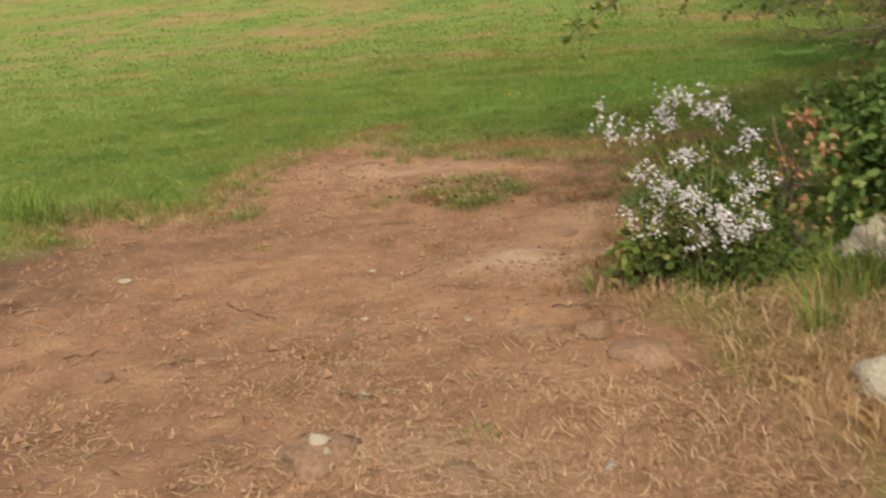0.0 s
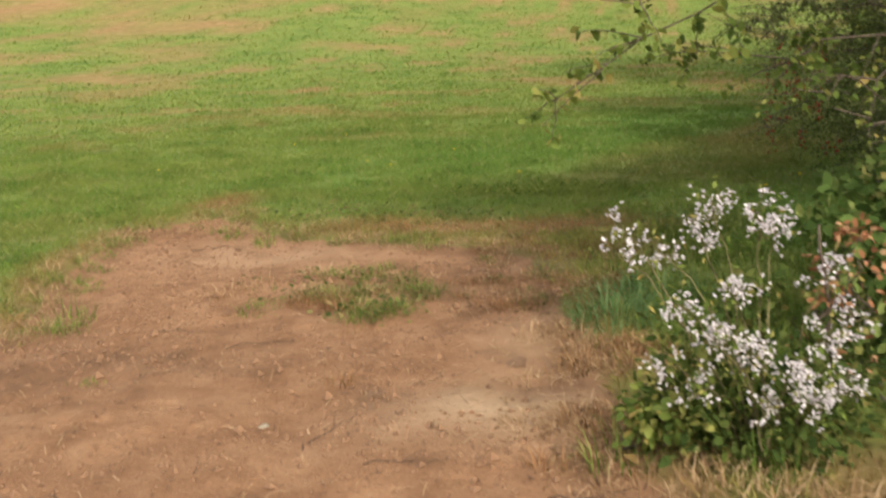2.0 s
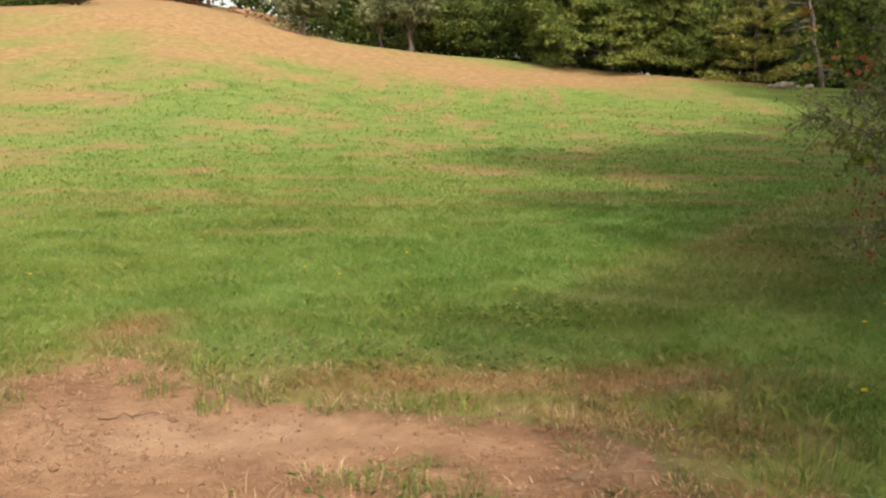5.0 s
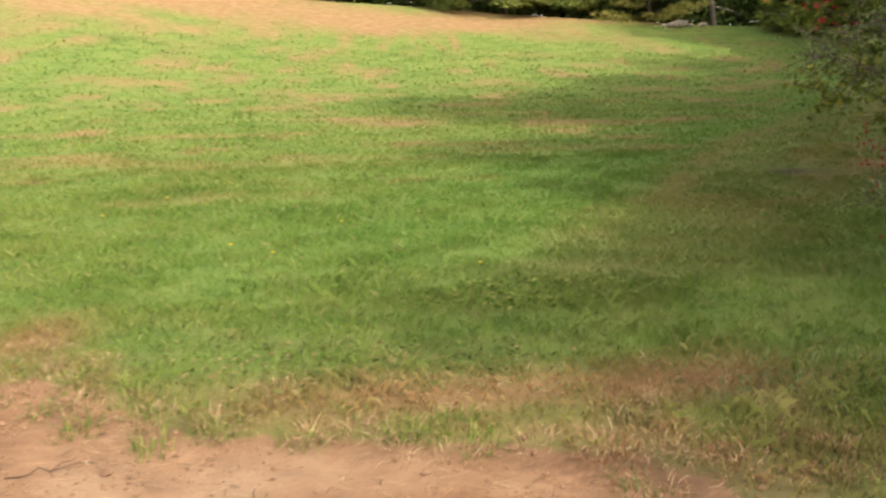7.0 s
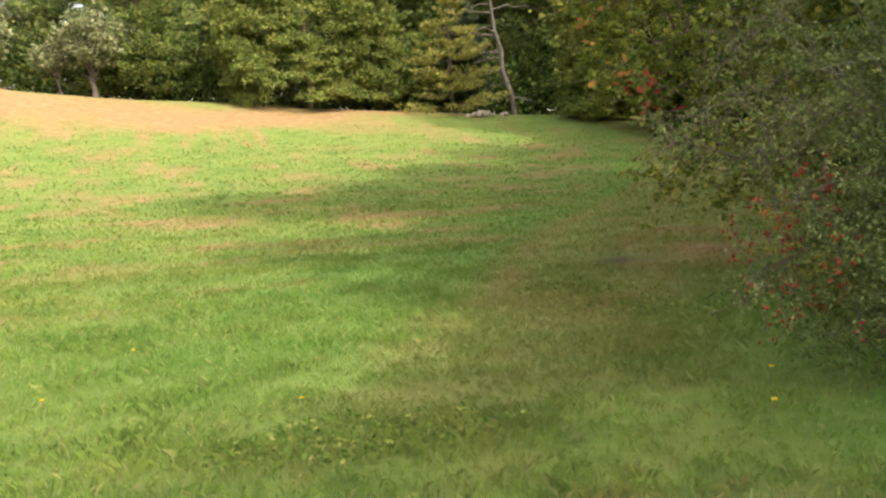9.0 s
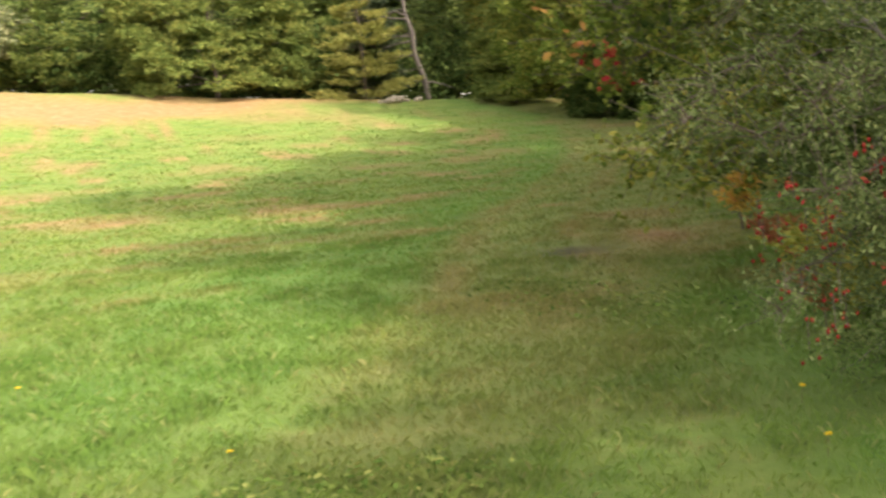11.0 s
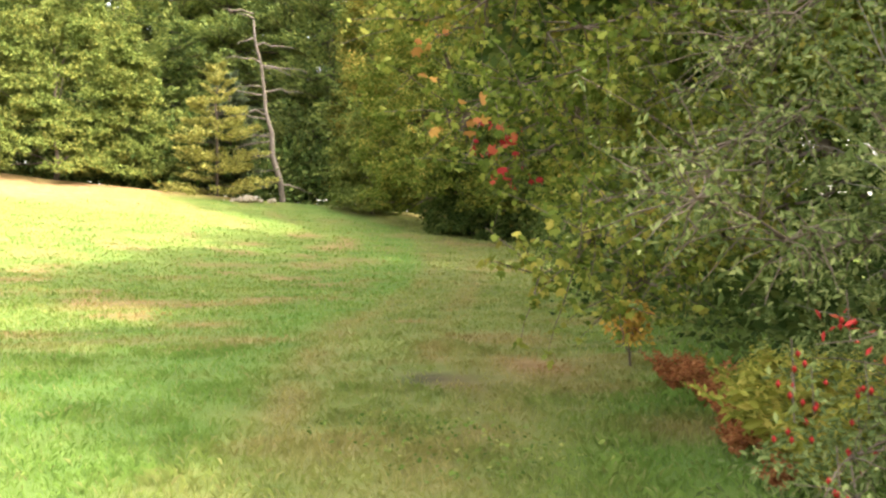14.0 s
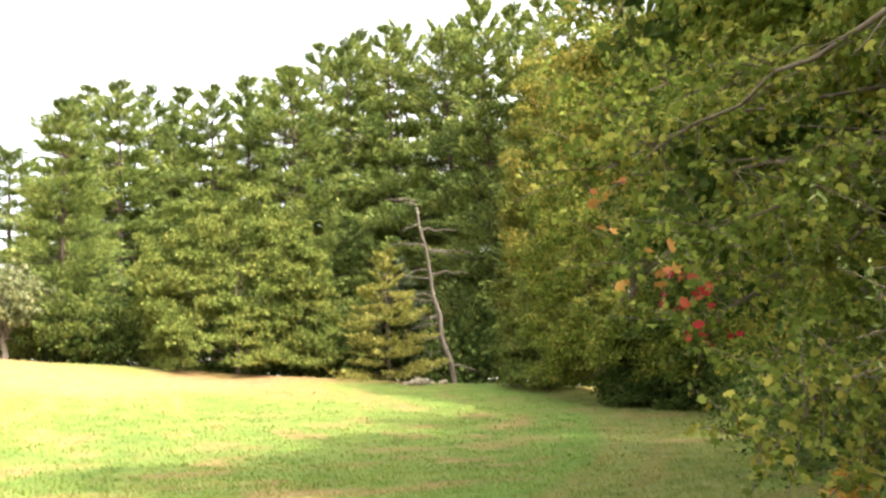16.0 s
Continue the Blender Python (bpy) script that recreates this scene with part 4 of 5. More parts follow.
def litter(name, count, x0, x1, y0, y1, length, width, mat, label, seed, where):
    """Straw, stalks and crumbs lying flat on the earth."""
    r = np.random.default_rng(seed)
    x, y = r.uniform(x0, x1, count), r.uniform(y0, y1, count)
    ok = r.uniform(size=count) < where(x, y)
    x, y = x[ok], y[ok]
    n = len(x)
    a, l = r.uniform(0, np.pi * 2, n), length * r.uniform(0.3, 1.3, n)
    w = width * r.uniform(0.6, 1.4, n)
    ends = []
    for t in (-0.5, 0.0, 0.5):
        px, py = x + np.cos(a) * l * t, y + np.sin(a) * l * t + (0.06 * l if t == 0 else 0)
        pz = height(px, py) + 0.004 + (r.uniform(0, 0.02, n) if t else r.uniform(0.004, 0.012, n))
        for s in (-1, 1):
            ends.append(np.stack([px - np.sin(a) * w * s, py + np.cos(a) * w * s, pz], -1))
    v = np.stack(ends, 1).reshape(-1, 3)
    base = np.arange(n)[:, None] * 6
    f = np.concatenate([base + np.array([0, 1, 3, 2]), base + np.array([2, 3, 5, 4])], 1)
    tagged(part(name, mesh_of(name, v, f, np.full(n * 2, 4)), mat), label, "litter", kind="stuff")


def straw_here(x, y):
    return bareness(x, y) * np.clip(0.08 + 1.1 * spot(x, y, -1.0, 3.6, 0.9, 0.5) + 0.9 * spot(x, y, -1.2, 2.6, 1.3, 0.8) + 0.5 * spot(x, y, -2.0, 3.0, 1.2, 0.5) + 0.9 * spot(x, y, -1.6, 3.9, 0.7, 0.4) + 0.8 * spot(x, y, -0.3, 3.3, 0.5, 1) + 0.5 * spot(x, y, -4.2, 4.3, 0.8, 0.8) + 0.5 * spot(x, y, -1.1, 6.2, 0.4, 1.0), 0, 1) * np.clip(fnoise(x, y, 0.3, 91) * 2.4 - 0.6, 0, 1)


litter("scattered_straw", 90000, -5.5, 0.8, 1.8, 9.5, 0.07, 0.0016, HAY, "loose pale straw scattered over the dirt", 171, straw_here)
litter("broken_stalks", 4500, -6, 0.8, 1.8, 9.5, 0.05, 0.0021, TWIG_WOOD, "small dark bits of stalk on the dirt", 172, lambda x, y: bareness(x, y) * 0.5)


def crumbs(name, count, label, seed, largest=0.015):
    """Small clods of earth."""
    r = np.random.default_rng(seed)
    x, y = r.uniform(-6, 0.7, count), r.uniform(2, 10, count)
    ok = r.uniform(size=count) < bareness(x, y) * np.clip(fnoise(x, y, 0.7, 95) * 2 - 0.6, 0, 1)
    x, y = x[ok], y[ok]
    n, s = len(x), 0.004 + largest * r.uniform(0, 1, int(ok.sum())) ** 3
    z = height(x, y)
    oct_v = np.array([(1, 0, 0), (0, 1, 0), (-1, 0, 0), (0, -1, 0), (0, 0, 0.8), (0, 0, -0.5)])
    v = np.stack([x, y, z + s * 0.2], -1)[:, None] + oct_v[None] * s[:, None, None] * r.uniform(0.6, 1.4, (n, 6, 1))
    tri = np.array([(0, 1, 4), (1, 2, 4), (2, 3, 4), (3, 0, 4), (1, 0, 5), (2, 1, 5), (3, 2, 5), (0, 3, 5)])
    f = (np.arange(n)[:, None, None] * 6 + tri[None]).reshape(-1, 3)
    tagged(part(name, mesh_of(name, v.reshape(-1, 3), f, np.full(len(f), 3)), CLOD), label, "litter", kind="stuff")


crumbs("dirt_crumbs", 60000, "small clods and pebbles on the dirt", 173)
crumbs("dirt_clods", 3200, "larger crumbling clods of dark earth", 174, 0.034)


def tuft(name, x, y, count, tall, spread, width, mat, label, seed, lean=0.6, group=""):
    """A tuft of long blades growing out of one foot."""
    r = np.random.default_rng(seed)
    a, q = r.uniform(0, 2 * np.pi, count), np.sqrt(r.uniform(0, 1, count)) * spread
    px, py = x + np.cos(a) * q, y + np.sin(a) * q
    foot = np.stack([px, py, height(px, py) - 0.01], -1)
    a2 = a + r.normal(size=count) * 0.8
    out = np.stack([np.cos(a2), np.sin(a2), np.zeros(count)], -1)
    side = np.stack([-np.sin(a2), np.cos(a2), np.zeros(count)], -1)
    h, l = tall * r.uniform(0.4, 1.2, count), lean * r.uniform(0.2, 1.4, count)
    rows = []
    for t, w in ((0, 1), (0.4, 0.9), (0.75, 0.6)):
        mid = foot + out * (h * l * t * t)[:, None] + np.array([0, 0, 1.0]) * (h * (t - 0.35 * l * t * t))[:, None]
        rows += [mid - side * width * w, mid + side * width * w]
    rows.append(foot + out * (h * l)[:, None] + np.array([0, 0, 1.0]) * (h * (1 - 0.5 * l))[:, None])
    v = np.stack(rows, 1).reshape(-1, 3)
    b = np.arange(count)[:, None] * 7
    loops = np.concatenate([b + np.array([0, 1, 3, 2]), b + np.array([2, 3, 5, 4]), b + np.array([4, 5, 6])], 1).ravel()
    ob = part(name, mesh_of(name, v - np.array([x, y, 0]), loops, np.tile([4, 4, 3], count)), mat, None, "", (x, y, 0))
    return tagged(ob, label, "grass tuft", group, "stuff")


LONG_GRASS = leaf_material("long_green_grass", [(0.2, (0.1, 0.17, 0.03)), (0.6, (0.17, 0.25, 0.05)), (0.85, (0.34, 0.33, 0.1))], 0.4, 0.3, 0.4)
BLUE_GRASS = leaf_material("bluish_grass", [(0.2, (0.11, 0.2, 0.06)), (0.6, (0.175, 0.285, 0.105)), (0.9, (0.27, 0.35, 0.16))], 0.4, 0.3, 0.4)
WEED_LEAF = leaf_material("low_weed_leaves", [(0.2, (0.09, 0.12, 0.035)), (0.5, (0.15, 0.17, 0.055)), (0.75, (0.26, 0.2, 0.09)), (0.95, (0.3, 0.2, 0.1))], 0.4, 0.3, 0.35)
DRY = "tuft of long dry straw-coloured grass"
for k, (x, y, n, h, s) in enumerate(((-0.75, 4.62, 90, 0.2, 0.16), (-0.45, 4.5, 130, 0.24, 0.2), (-0.15, 4.35, 130, 0.26, 0.22), (0.05, 4.05, 150, 0.26, 0.25), (0.25, 3.75, 140, 0.22, 0.22), (-0.2, 3.85, 120, 0.16, 0.22),
                                     (0.05, 3.4, 150, 0.2, 0.25), (0.3, 3.1, 160, 0.2, 0.25), (-0.15, 3.0, 130, 0.14, 0.25), (0.25, 4.5, 120, 0.3, 0.2), (-0.35, 3.4, 110, 0.12, 0.25), (0.55, 4.2, 120, 0.3, 0.25), (-0.4, 2.7, 120, 0.12, 0.3),
                                     (-4.55, 6.7, 60, 0.2, 0.12), (-4.15, 6.5, 60, 0.22, 0.14), (-4.75, 7.6, 50, 0.16, 0.15), (-4.95, 9.5, 90, 0.16, 0.2), (-4.75, 10.6, 90, 0.14, 0.18), (-5.2, 9.2, 60, 0.16, 0.2), (-3.4, 9.35, 60, 0.1, 0.2), (-2.6, 9.15, 60, 0.09, 0.25))):
    tuft("grass_tuft", x, y, int(n * 1.6), h * 0.6, s * 1.3, 0.0021, HAY, DRY, 200 + k, 1.6, "dry tufts round the dirt")
for k, (x, y, n, h, s) in enumerate(((0.15, 4.2, 60, 0.36, 0.1), (0.3, 4.7, 60, 0.38, 0.12), (-0.3, 4.65, 50, 0.22, 0.16), (0.5, 4.9, 60, 0.4, 0.14), (-0.85, 4.85, 70, 0.18, 0.14), (-5.0, 6.65, 90, 0.15, 0.2), (-5.4, 7.1, 90, 0.15, 0.2), (-5.95, 6.4, 160, 0.3, 0.25), (-5.75, 6.2, 130, 0.28, 0.2), (-6.3, 6.6, 160, 0.3, 0.3), (-5.6, 6.75, 110, 0.22, 0.22),
                                     (-4.75, 6.85, 70, 0.17, 0.15), (-4.1, 6.75, 40, 0.18, 0.12), (-3.9, 9.65, 60, 0.13, 0.15), (-3.7, 9.0, 40, 0.13, 0.1), (-0.99, 3.08, 30, 0.06, 0.08), (-3.45, 5.68, 30, 0.05, 0.1), (-0.85, 7.85, 90, 0.2, 0.25), (-0.6, 8.4, 90, 0.18, 0.3), (-0.2, 8.0, 90, 0.2, 0.3))):
    tuft("grass_tuft", x, y, n, h, s, 0.003, LONG_GRASS, "tuft of long green grass", 230 + k, 0.7, "green tufts round the dirt")
for k, (x, y, n, h, s) in enumerate(((-0.85, 6.6, 190, 0.3, 0.22), (-0.6, 7.1, 190, 0.27, 0.25), (-0.8, 6.95, 120, 0.24, 0.2), (-0.75, 9.1, 80, 0.17, 0.34), (-0.5, 9.4, 60, 0.16, 0.3), (-1.0, 9.0, 50, 0.13, 0.28))):
    tuft("grass_tuft", x, y, n, h * 0.72, s * 1.1, 0.0038, BLUE_GRASS, "tuft of long bluish green grass", 250 + k, 1.35, "bluish tufts in the shade")


r = np.random.default_rng(285)
for k in range(34):
    tuft("grass_tuft", r.uniform(-0.5, 0.7), r.uniform(6.0, 9.6), 110, r.uniform(0.09, 0.17), 0.24, 0.0028, LONG_GRASS, "tuft of long green grass in the shade", 1000 + k, 1.25, "green tufts in the shade")


def rim_tufts():
    """Small tufts along the turf's torn edge."""
    r = np.random.default_rng(290)
    for (ax, ay), (bx, by) in zip(DIRT[3:14], DIRT[4:15]):
        for k in range(max(2, int(math.hypot(bx - ax, by - ay) / 0.085))):
            t = r.uniform()
            x, y = ax + (bx - ax) * t + r.normal() * 0.09, ay + (by - ay) * t + r.normal() * 0.09
            dry = r.uniform() < 0.45
            tuft("grass_tuft", x, y, 50, r.uniform(0.05, 0.13), 0.1, 0.0023, HAY if dry else LONG_GRASS, "small dry tuft on the torn turf edge" if dry else "small green tuft on the torn turf edge", int(r.integers(1e6)), 1.3, "tufts on the turf edge")


rim_tufts()


def patch_tufts(poly, count, low, high, mats, label, seed):
    """Small tufts strewn over a patch of ground."""
    r = np.random.default_rng(seed)
    xs, ys = [p[0] for p in poly], [p[1] for p in poly]
    made = 0
    while made < count:
        x, y = r.uniform(min(xs), max(xs)), r.uniform(min(ys), max(ys))
        if float(inside(poly, np.array([x]), np.array([y]))[0]) < r.uniform(-0.12, 0.2) or vnoise(x, y, 0.4, seed) < 0.36:
            continue
        m = mats[int(r.integers(len(mats)))]
        tuft("grass_tuft", x, y, 44, r.uniform(low, high), r.uniform(0.07, 0.13), 0.0024, m, label, int(r.integers(1e6)), 1.35, "tufts on the dirt")
        made += 1


LONG_AND_DRY = (LONG_GRASS, WEED_LEAF, HAY, RUST_LEAF)
patch_tufts(WEEDS, 62, 0.06, 0.13, LONG_AND_DRY, "low tuft of green and withered grass on the dirt", 295)
patch_tufts([(-2.0, 8.7), (-1.9, 7.2), (-1.35, 6.4), (-0.8, 6.3), (-0.7, 9.1), (-1.4, 9.4)], 150, 0.04, 0.085, (RUST_LEAF, RUST_LEAF, HAY, WEED_LEAF), "withered brown tuft of trodden grass", 296)
patch_tufts([(-1.3, 6.6), (-1.25, 5.3), (-0.95, 4.7), (-0.45, 4.8), (-0.45, 6.1), (-0.75, 7.0)], 95, 0.05, 0.12, (HAY, HAY, RUST_LEAF), "dry straw-coloured tuft beside the dirt", 298)
patch_tufts([(-4.2, 9.3), (-2.0, 8.8), (-1.0, 9.0), (-0.9, 9.9), (-3.0, 10.1), (-4.4, 10.4)], 90, 0.03, 0.075, LONG_AND_DRY, "low tuft of green and withered grass at the dirt's edge", 297)


def weeds(name, count, cx, cy, rx, ry, size, mat, label, seed, lift=0.05):
    r = np.random.default_rng(seed)
    a, q = r.uniform(0, 6.283, count), 1.5 * np.sqrt(r.uniform(0, 1, count))
    x, y = cx + np.cos(a) * q * rx * (0.7 + 0.6 * r.uniform(size=count)), cy + np.sin(a) * q * ry
    at = np.stack([x, y, height(x, y) + r.uniform(0, lift, count)], -1)
    along = np.stack([r.normal(size=count), r.normal(size=count), r.uniform(0.1, 0.9, count)], -1)
    tagged(part(name, leaves(name, at, along, size * r.uniform(0.5, 1.3, count), LEAF, 0.3, 0.6, r), mat), label, "weeds", kind="stuff")


weeds("low_weeds", 170, -2.75, 7.55, 0.42, 0.3, 0.034, WEED_LEAF, "low green weeds in the middle of the dirt", 261)
weeds("low_weeds", 110, -2.3, 6.9, 0.2, 0.22, 0.042, WEED_LEAF, "low green weeds in the middle of the dirt", 262)
weeds("clover_patch", 900, -1.7, 11.4, 0.55, 0.3, 0.04, LONG_GRASS, "patch of pale green clover in the grass", 263)
weeds("clover_patch", 300, -2.9, 9.9, 0.8, 0.3, 0.04, WEED_LEAF, "patch of low broad-leaved weeds in the grass", 264)
weeds("clover_patch", 500, 1.6, 15.0, 0.5, 1.0, 0.045, LONG_GRASS, "patch of pale green clover in the grass", 265)
for k, (x, y) in enumerate(((-2.9, 7.85), (-2.1, 7.3), (-3.2, 7.6), (-2.5, 7.2))):
    tuft("grass_tuft", x, y, 60, 0.12, 0.16, 0.0025, LONG_GRASS if k % 2 else HAY, "short tuft of grass among low weeds", 270 + k, 0.9)
tuft("withered_tuft", -2.15, 5.72, 45, 0.09, 0.07, 0.003, RUST_LEAF, "withered brown tuft on the bare dirt", 279, 1.0)
tuft("withered_tuft", -2.0, 3.75, 45, 0.08, 0.08, 0.003, RUST_LEAF, "withered brown tuft on the bare dirt", 280, 1.0)

PETAL = np.array([(0.0, 0.0), (0.42, 0.35), (0.3, 0.8), (0, 1), (-0.3, 0.8), (-0.42, 0.35)])
STEM = plain_material("woody_green_stem", (0.1, 0.1, 0.04), (0.2, 0.17, 0.08), 30)
YELLOW = plain_material("yellow_petals", (0.7, 0.5, 0.02), (0.85, 0.65, 0.05), 40)


def aster_bush(x, y):
    """White asters: arching stems that carry sprays of small flowers, over a leafy foot."""
    r = np.random.default_rng(300)
    z = z_at(x, y)
    bush = empty("aster_bush", x, y, z, "bush of small white aster flowers beside the dirt", "flower bush")
    ends = [(-0.54, 0.02, 0.88, 4), (-0.56, -0.05, 0.8, 3), (-0.4, 0.05, 0.78, 4), (-0.2, 0.05, 0.95, 6), (-0.06, -0.05, 0.92, 7), (-0.26, 0.12, 0.86, 5), (0.02, 0.1, 0.86, 5), (-0.33, -0.1, 0.6, 5), (-0.22, -0.2, 0.5, 8), (-0.08, -0.22, 0.44, 9), (0.05, -0.25, 0.36, 9),
            (0.16, -0.2, 0.5, 6), (0.2, -0.1, 0.74, 5), (0.12, -0.28, 0.28, 7), (-0.05, -0.3, 0.24, 5), (0.3, -0.12, 0.56, 4), (-0.14, -0.1, 0.66, 6), (0.26, -0.25, 0.32, 5), (-0.42, -0.12, 0.36, 3), (-0.3, -0.25, 0.3, 4)]
    for ex, ey, ez, sprays in ends:
        root = np.array([r.normal() * 0.06 + ex * 0.15, r.normal() * 0.06, 0.0])
        end = np.array([ex, ey, ez])
        p = bent(root, end, 0.12, 8, 0.008, r)
        stems = [tube(p, np.linspace(0.006, 0.0018, 8), 5)]
        at, along, green, galong = [], [], [], []
        for q in range(int(sprays * 1.7)):
            a = p[6] + (p[7] - p[6]) * r.uniform(-0.7, 1.0)
            tip = a + r.normal(size=3) * np.array([0.03, 0.03, 0.03]) + np.array([0, 0, 0.02])
            stems.append(tube(bent(a, tip, 0.01, 4, 0.002, r), np.linspace(0.0015, 0.0008, 4), 4))
            for w in range(8):
                head = tip + r.normal(size=3) * 0.016
                face = r.normal(size=3) * 0.5 + np.array([-0.2, -0.5, 0.7])
                u = np.cross(face, (0.3, 0.2, 1.0))
                u /= np.linalg.norm(u)
                v = np.cross(face, u) / np.linalg.norm(face)
                for k in range(6):
                    b = k * math.pi / 3
                    at.append(head), along.append(u * math.cos(b) + v * math.sin(b) + face * 0.15)
        for q in range(40):
            g = p[int(r.integers(1, 8))] + r.normal(size=3) * 0.04
            green.append(g), galong.append(r.normal(size=3) + np.array([0, 0, 0.3]))
        stem = part("stem", mesh_of("stem", *joined(stems)), STEM, bush)
        part("bloom", leaves("bloom", np.array(at), np.array(along), 0.0082 * r.uniform(0.7, 1.25, len(at)), PETAL, 0.1, 0.5, r), ASTER, stem, "small white star-shaped flowers")["kind"] = "stuff"
        part("foliage", leaves("foliage", np.array(green), np.array(galong), 0.032 * r.uniform(0.6, 1.3, len(green)), LANCE, 0.15, 0.4, r), APPLE_LEAF, stem)
    c = np.repeat(np.stack([np.clip(r.normal(size=90) * 0.2, -0.3, 0.4), np.clip(r.normal(size=90) * 0.13 + 0.08, -0.1, 0.3), np.abs(r.normal(size=90)) * 0.2 + 0.04], -1), 16, 0)
    off = r.normal(size=c.shape) * 0.06
    # the bush's inner shade is put into the colour of its low leaves
    part("low_foliage", leaves("low_foliage", np.maximum(c + off, (-9, -9, 0.01)), off, 0.05 * r.uniform(0.5, 1.3, len(c)), LEAF, 0.2, 0.4, r), SHADE_LEAF, bush, "leaves low in the bush, coloured dark as in shade")


aster_bush(-0.33, 4.86)


def bramble(x, y, tall, spread, count, leaf, mat, label, seed, stretch=(1, 1)):
    broadleaf("bramble_shrub", x, y, tall, spread, 0.05, count, 22, leaf, LEAF, mat, label, seed, clump=0.11, thick=0.02, limbs=7, shell=0.5, droop=0.3, stretch=stretch)


bramble(0.65, 6.0, 1.05, 0.62, 240, 0.07, BRAMBLE, "dark green bramble shrub with orange leaves", 310)
bramble(1.2, 6.9, 1.25, 0.8, 200, 0.06, BRAMBLE, "dark green bramble shrub with orange leaves", 311)
bramble(1.3, 5.4, 1.2, 0.7, 160, 0.06, BRAMBLE, "dark green bramble shrub with orange leaves", 312)
bramble(-0.66, 4.92, 0.3, 0.12, 36, 0.045, APPLE_LEAF, "low yellowish green shrub at the bush's foot", 313)
bramble(0.05, 5.5, 1.0, 0.13, 8, 0.04, FADED, "small shrub with faded orange leaves", 314)
bramble(1.1, 4.6, 1.0, 0.6, 100, 0.08, APPLE_LEAF, "green shrub beside the dirt patch", 315)


def overhang(points, label, seed, leaf, twigs, mat, sag=0.05, thick=0.012, per=11, spread=0.13, shape=LEAF):
    """A leafy branch that hangs into the open from a tree."""
    r = np.random.default_rng(seed)
    a, c = np.array(points[0], float), np.array(points[1], float)
    ob = empty("hanging_branch", *points[0], label, "branch")
    p = bent((0, 0, 0), c - a, sag, 12, 0.025, r)
    at, along = [], []
    bough = part("bough", mesh_of("bough", *tube(p, np.linspace(thick, thick * 0.2, 12), 6, 0.05, r), smooth=True), BARK, ob)
    for k in range(twigs):
        s = p[int(r.integers(4, 12))]
        e = s + (c - a) / np.linalg.norm(c - a) * r.uniform(0.02, 0.22) + r.normal(size=3) * spread
        q = bent(s, e, 0.01, 5, 0.006, r)
        part("twig", mesh_of("twig", *tube(q, np.linspace(thick * 0.3, thick * 0.1, 5), 4)), BARK, bough)
        for w in range(per):
            f = q[int(r.integers(1, 5))] + r.normal(size=3) * 0.015
            at.append(f), along.append(r.normal(size=3) + np.array([0, 0, -0.5]))
    part("foliage", leaves("foliage", np.array(at), np.array(along), leaf * r.uniform(0.6, 1.25, len(at)), shape, 0.25, 0.5, r), mat, ob)


HANG = "leafy apple branch hanging over the grass"
overhang(((1.6, 6.3, 1.75), (-0.5, 5.9, 1.42)), HANG, 320, 0.05, 34, APPLE_LEAF, -0.12)
overhang(((1.2, 6.2, 1.9), (-1.1, 5.65, 1.25)), HANG, 321, 0.05, 22, APPLE_LEAF, 0.2, per=9, spread=0.09)
overhang(((1.0, 6.0, 2.1), (-0.75, 5.6, 1.62)), HANG, 322, 0.05, 30, APPLE_LEAF, 0.08)
overhang(((1.3, 6.0, 1.7), (-0.1, 5.6, 1.25)), HANG, 323, 0.045, 14, APPLE_LEAF, -0.1, per=6)
overhang(((1.2, 6.0, 0.75), (-0.05, 5.3, 1.2)), "bare grey branch with few leaves", 324, 0.045, 8, APPLE_LEAF, 0.05, per=3)
overhang(((1.3, 5.8, 0.6), (0.3, 5.4, 1.35)), "bare grey branch with few leaves", 325, 0.045, 6, APPLE_LEAF, 0.05, per=2)
# boughs of the silvery shrub and the hedgerow that reach over the path
SILVER = "grey bough with silvery green leaves"
overhang(((2.0, 11.7, 1.5), (0.25, 11.2, 1.53)), SILVER, 330, 0.036, 80, OLIVE_LEAF, -0.12, 0.013, 13, 0.12, LANCE)
overhang(((2.1, 12.0, 2.0), (0.55, 11.7, 1.58)), SILVER, 331, 0.036, 80, OLIVE_LEAF, 0.1, 0.013, 13, 0.13, LANCE)
overhang(((2.0, 11.2, 1.6), (0.5, 10.65, 1.55)), SILVER, 333, 0.036, 70, OLIVE_LEAF, 0.08, 0.012, 12, 0.12, LANCE)
overhang(((2.2, 11.9, 2.6), (1.2, 12.05, 2.1)), SILVER, 334, 0.036, 76, OLIVE_LEAF, 0.1, 0.013, 13, 0.14, LANCE)
overhang(((2.0, 11.1, 1.2), (0.55, 10.65, 1.15)), SILVER, 335, 0.034, 56, OLIVE_LEAF, 0.1, 0.011, 11, 0.12, LANCE)
overhang(((1.9, 11.2, 1.1), (0.55, 11.0, 0.6)), SILVER, 336, 0.034, 56, OLIVE_LEAF, 0.12, 0.011, 9, 0.12, LANCE)

BOUGH = "low maple bough hanging over the grass"
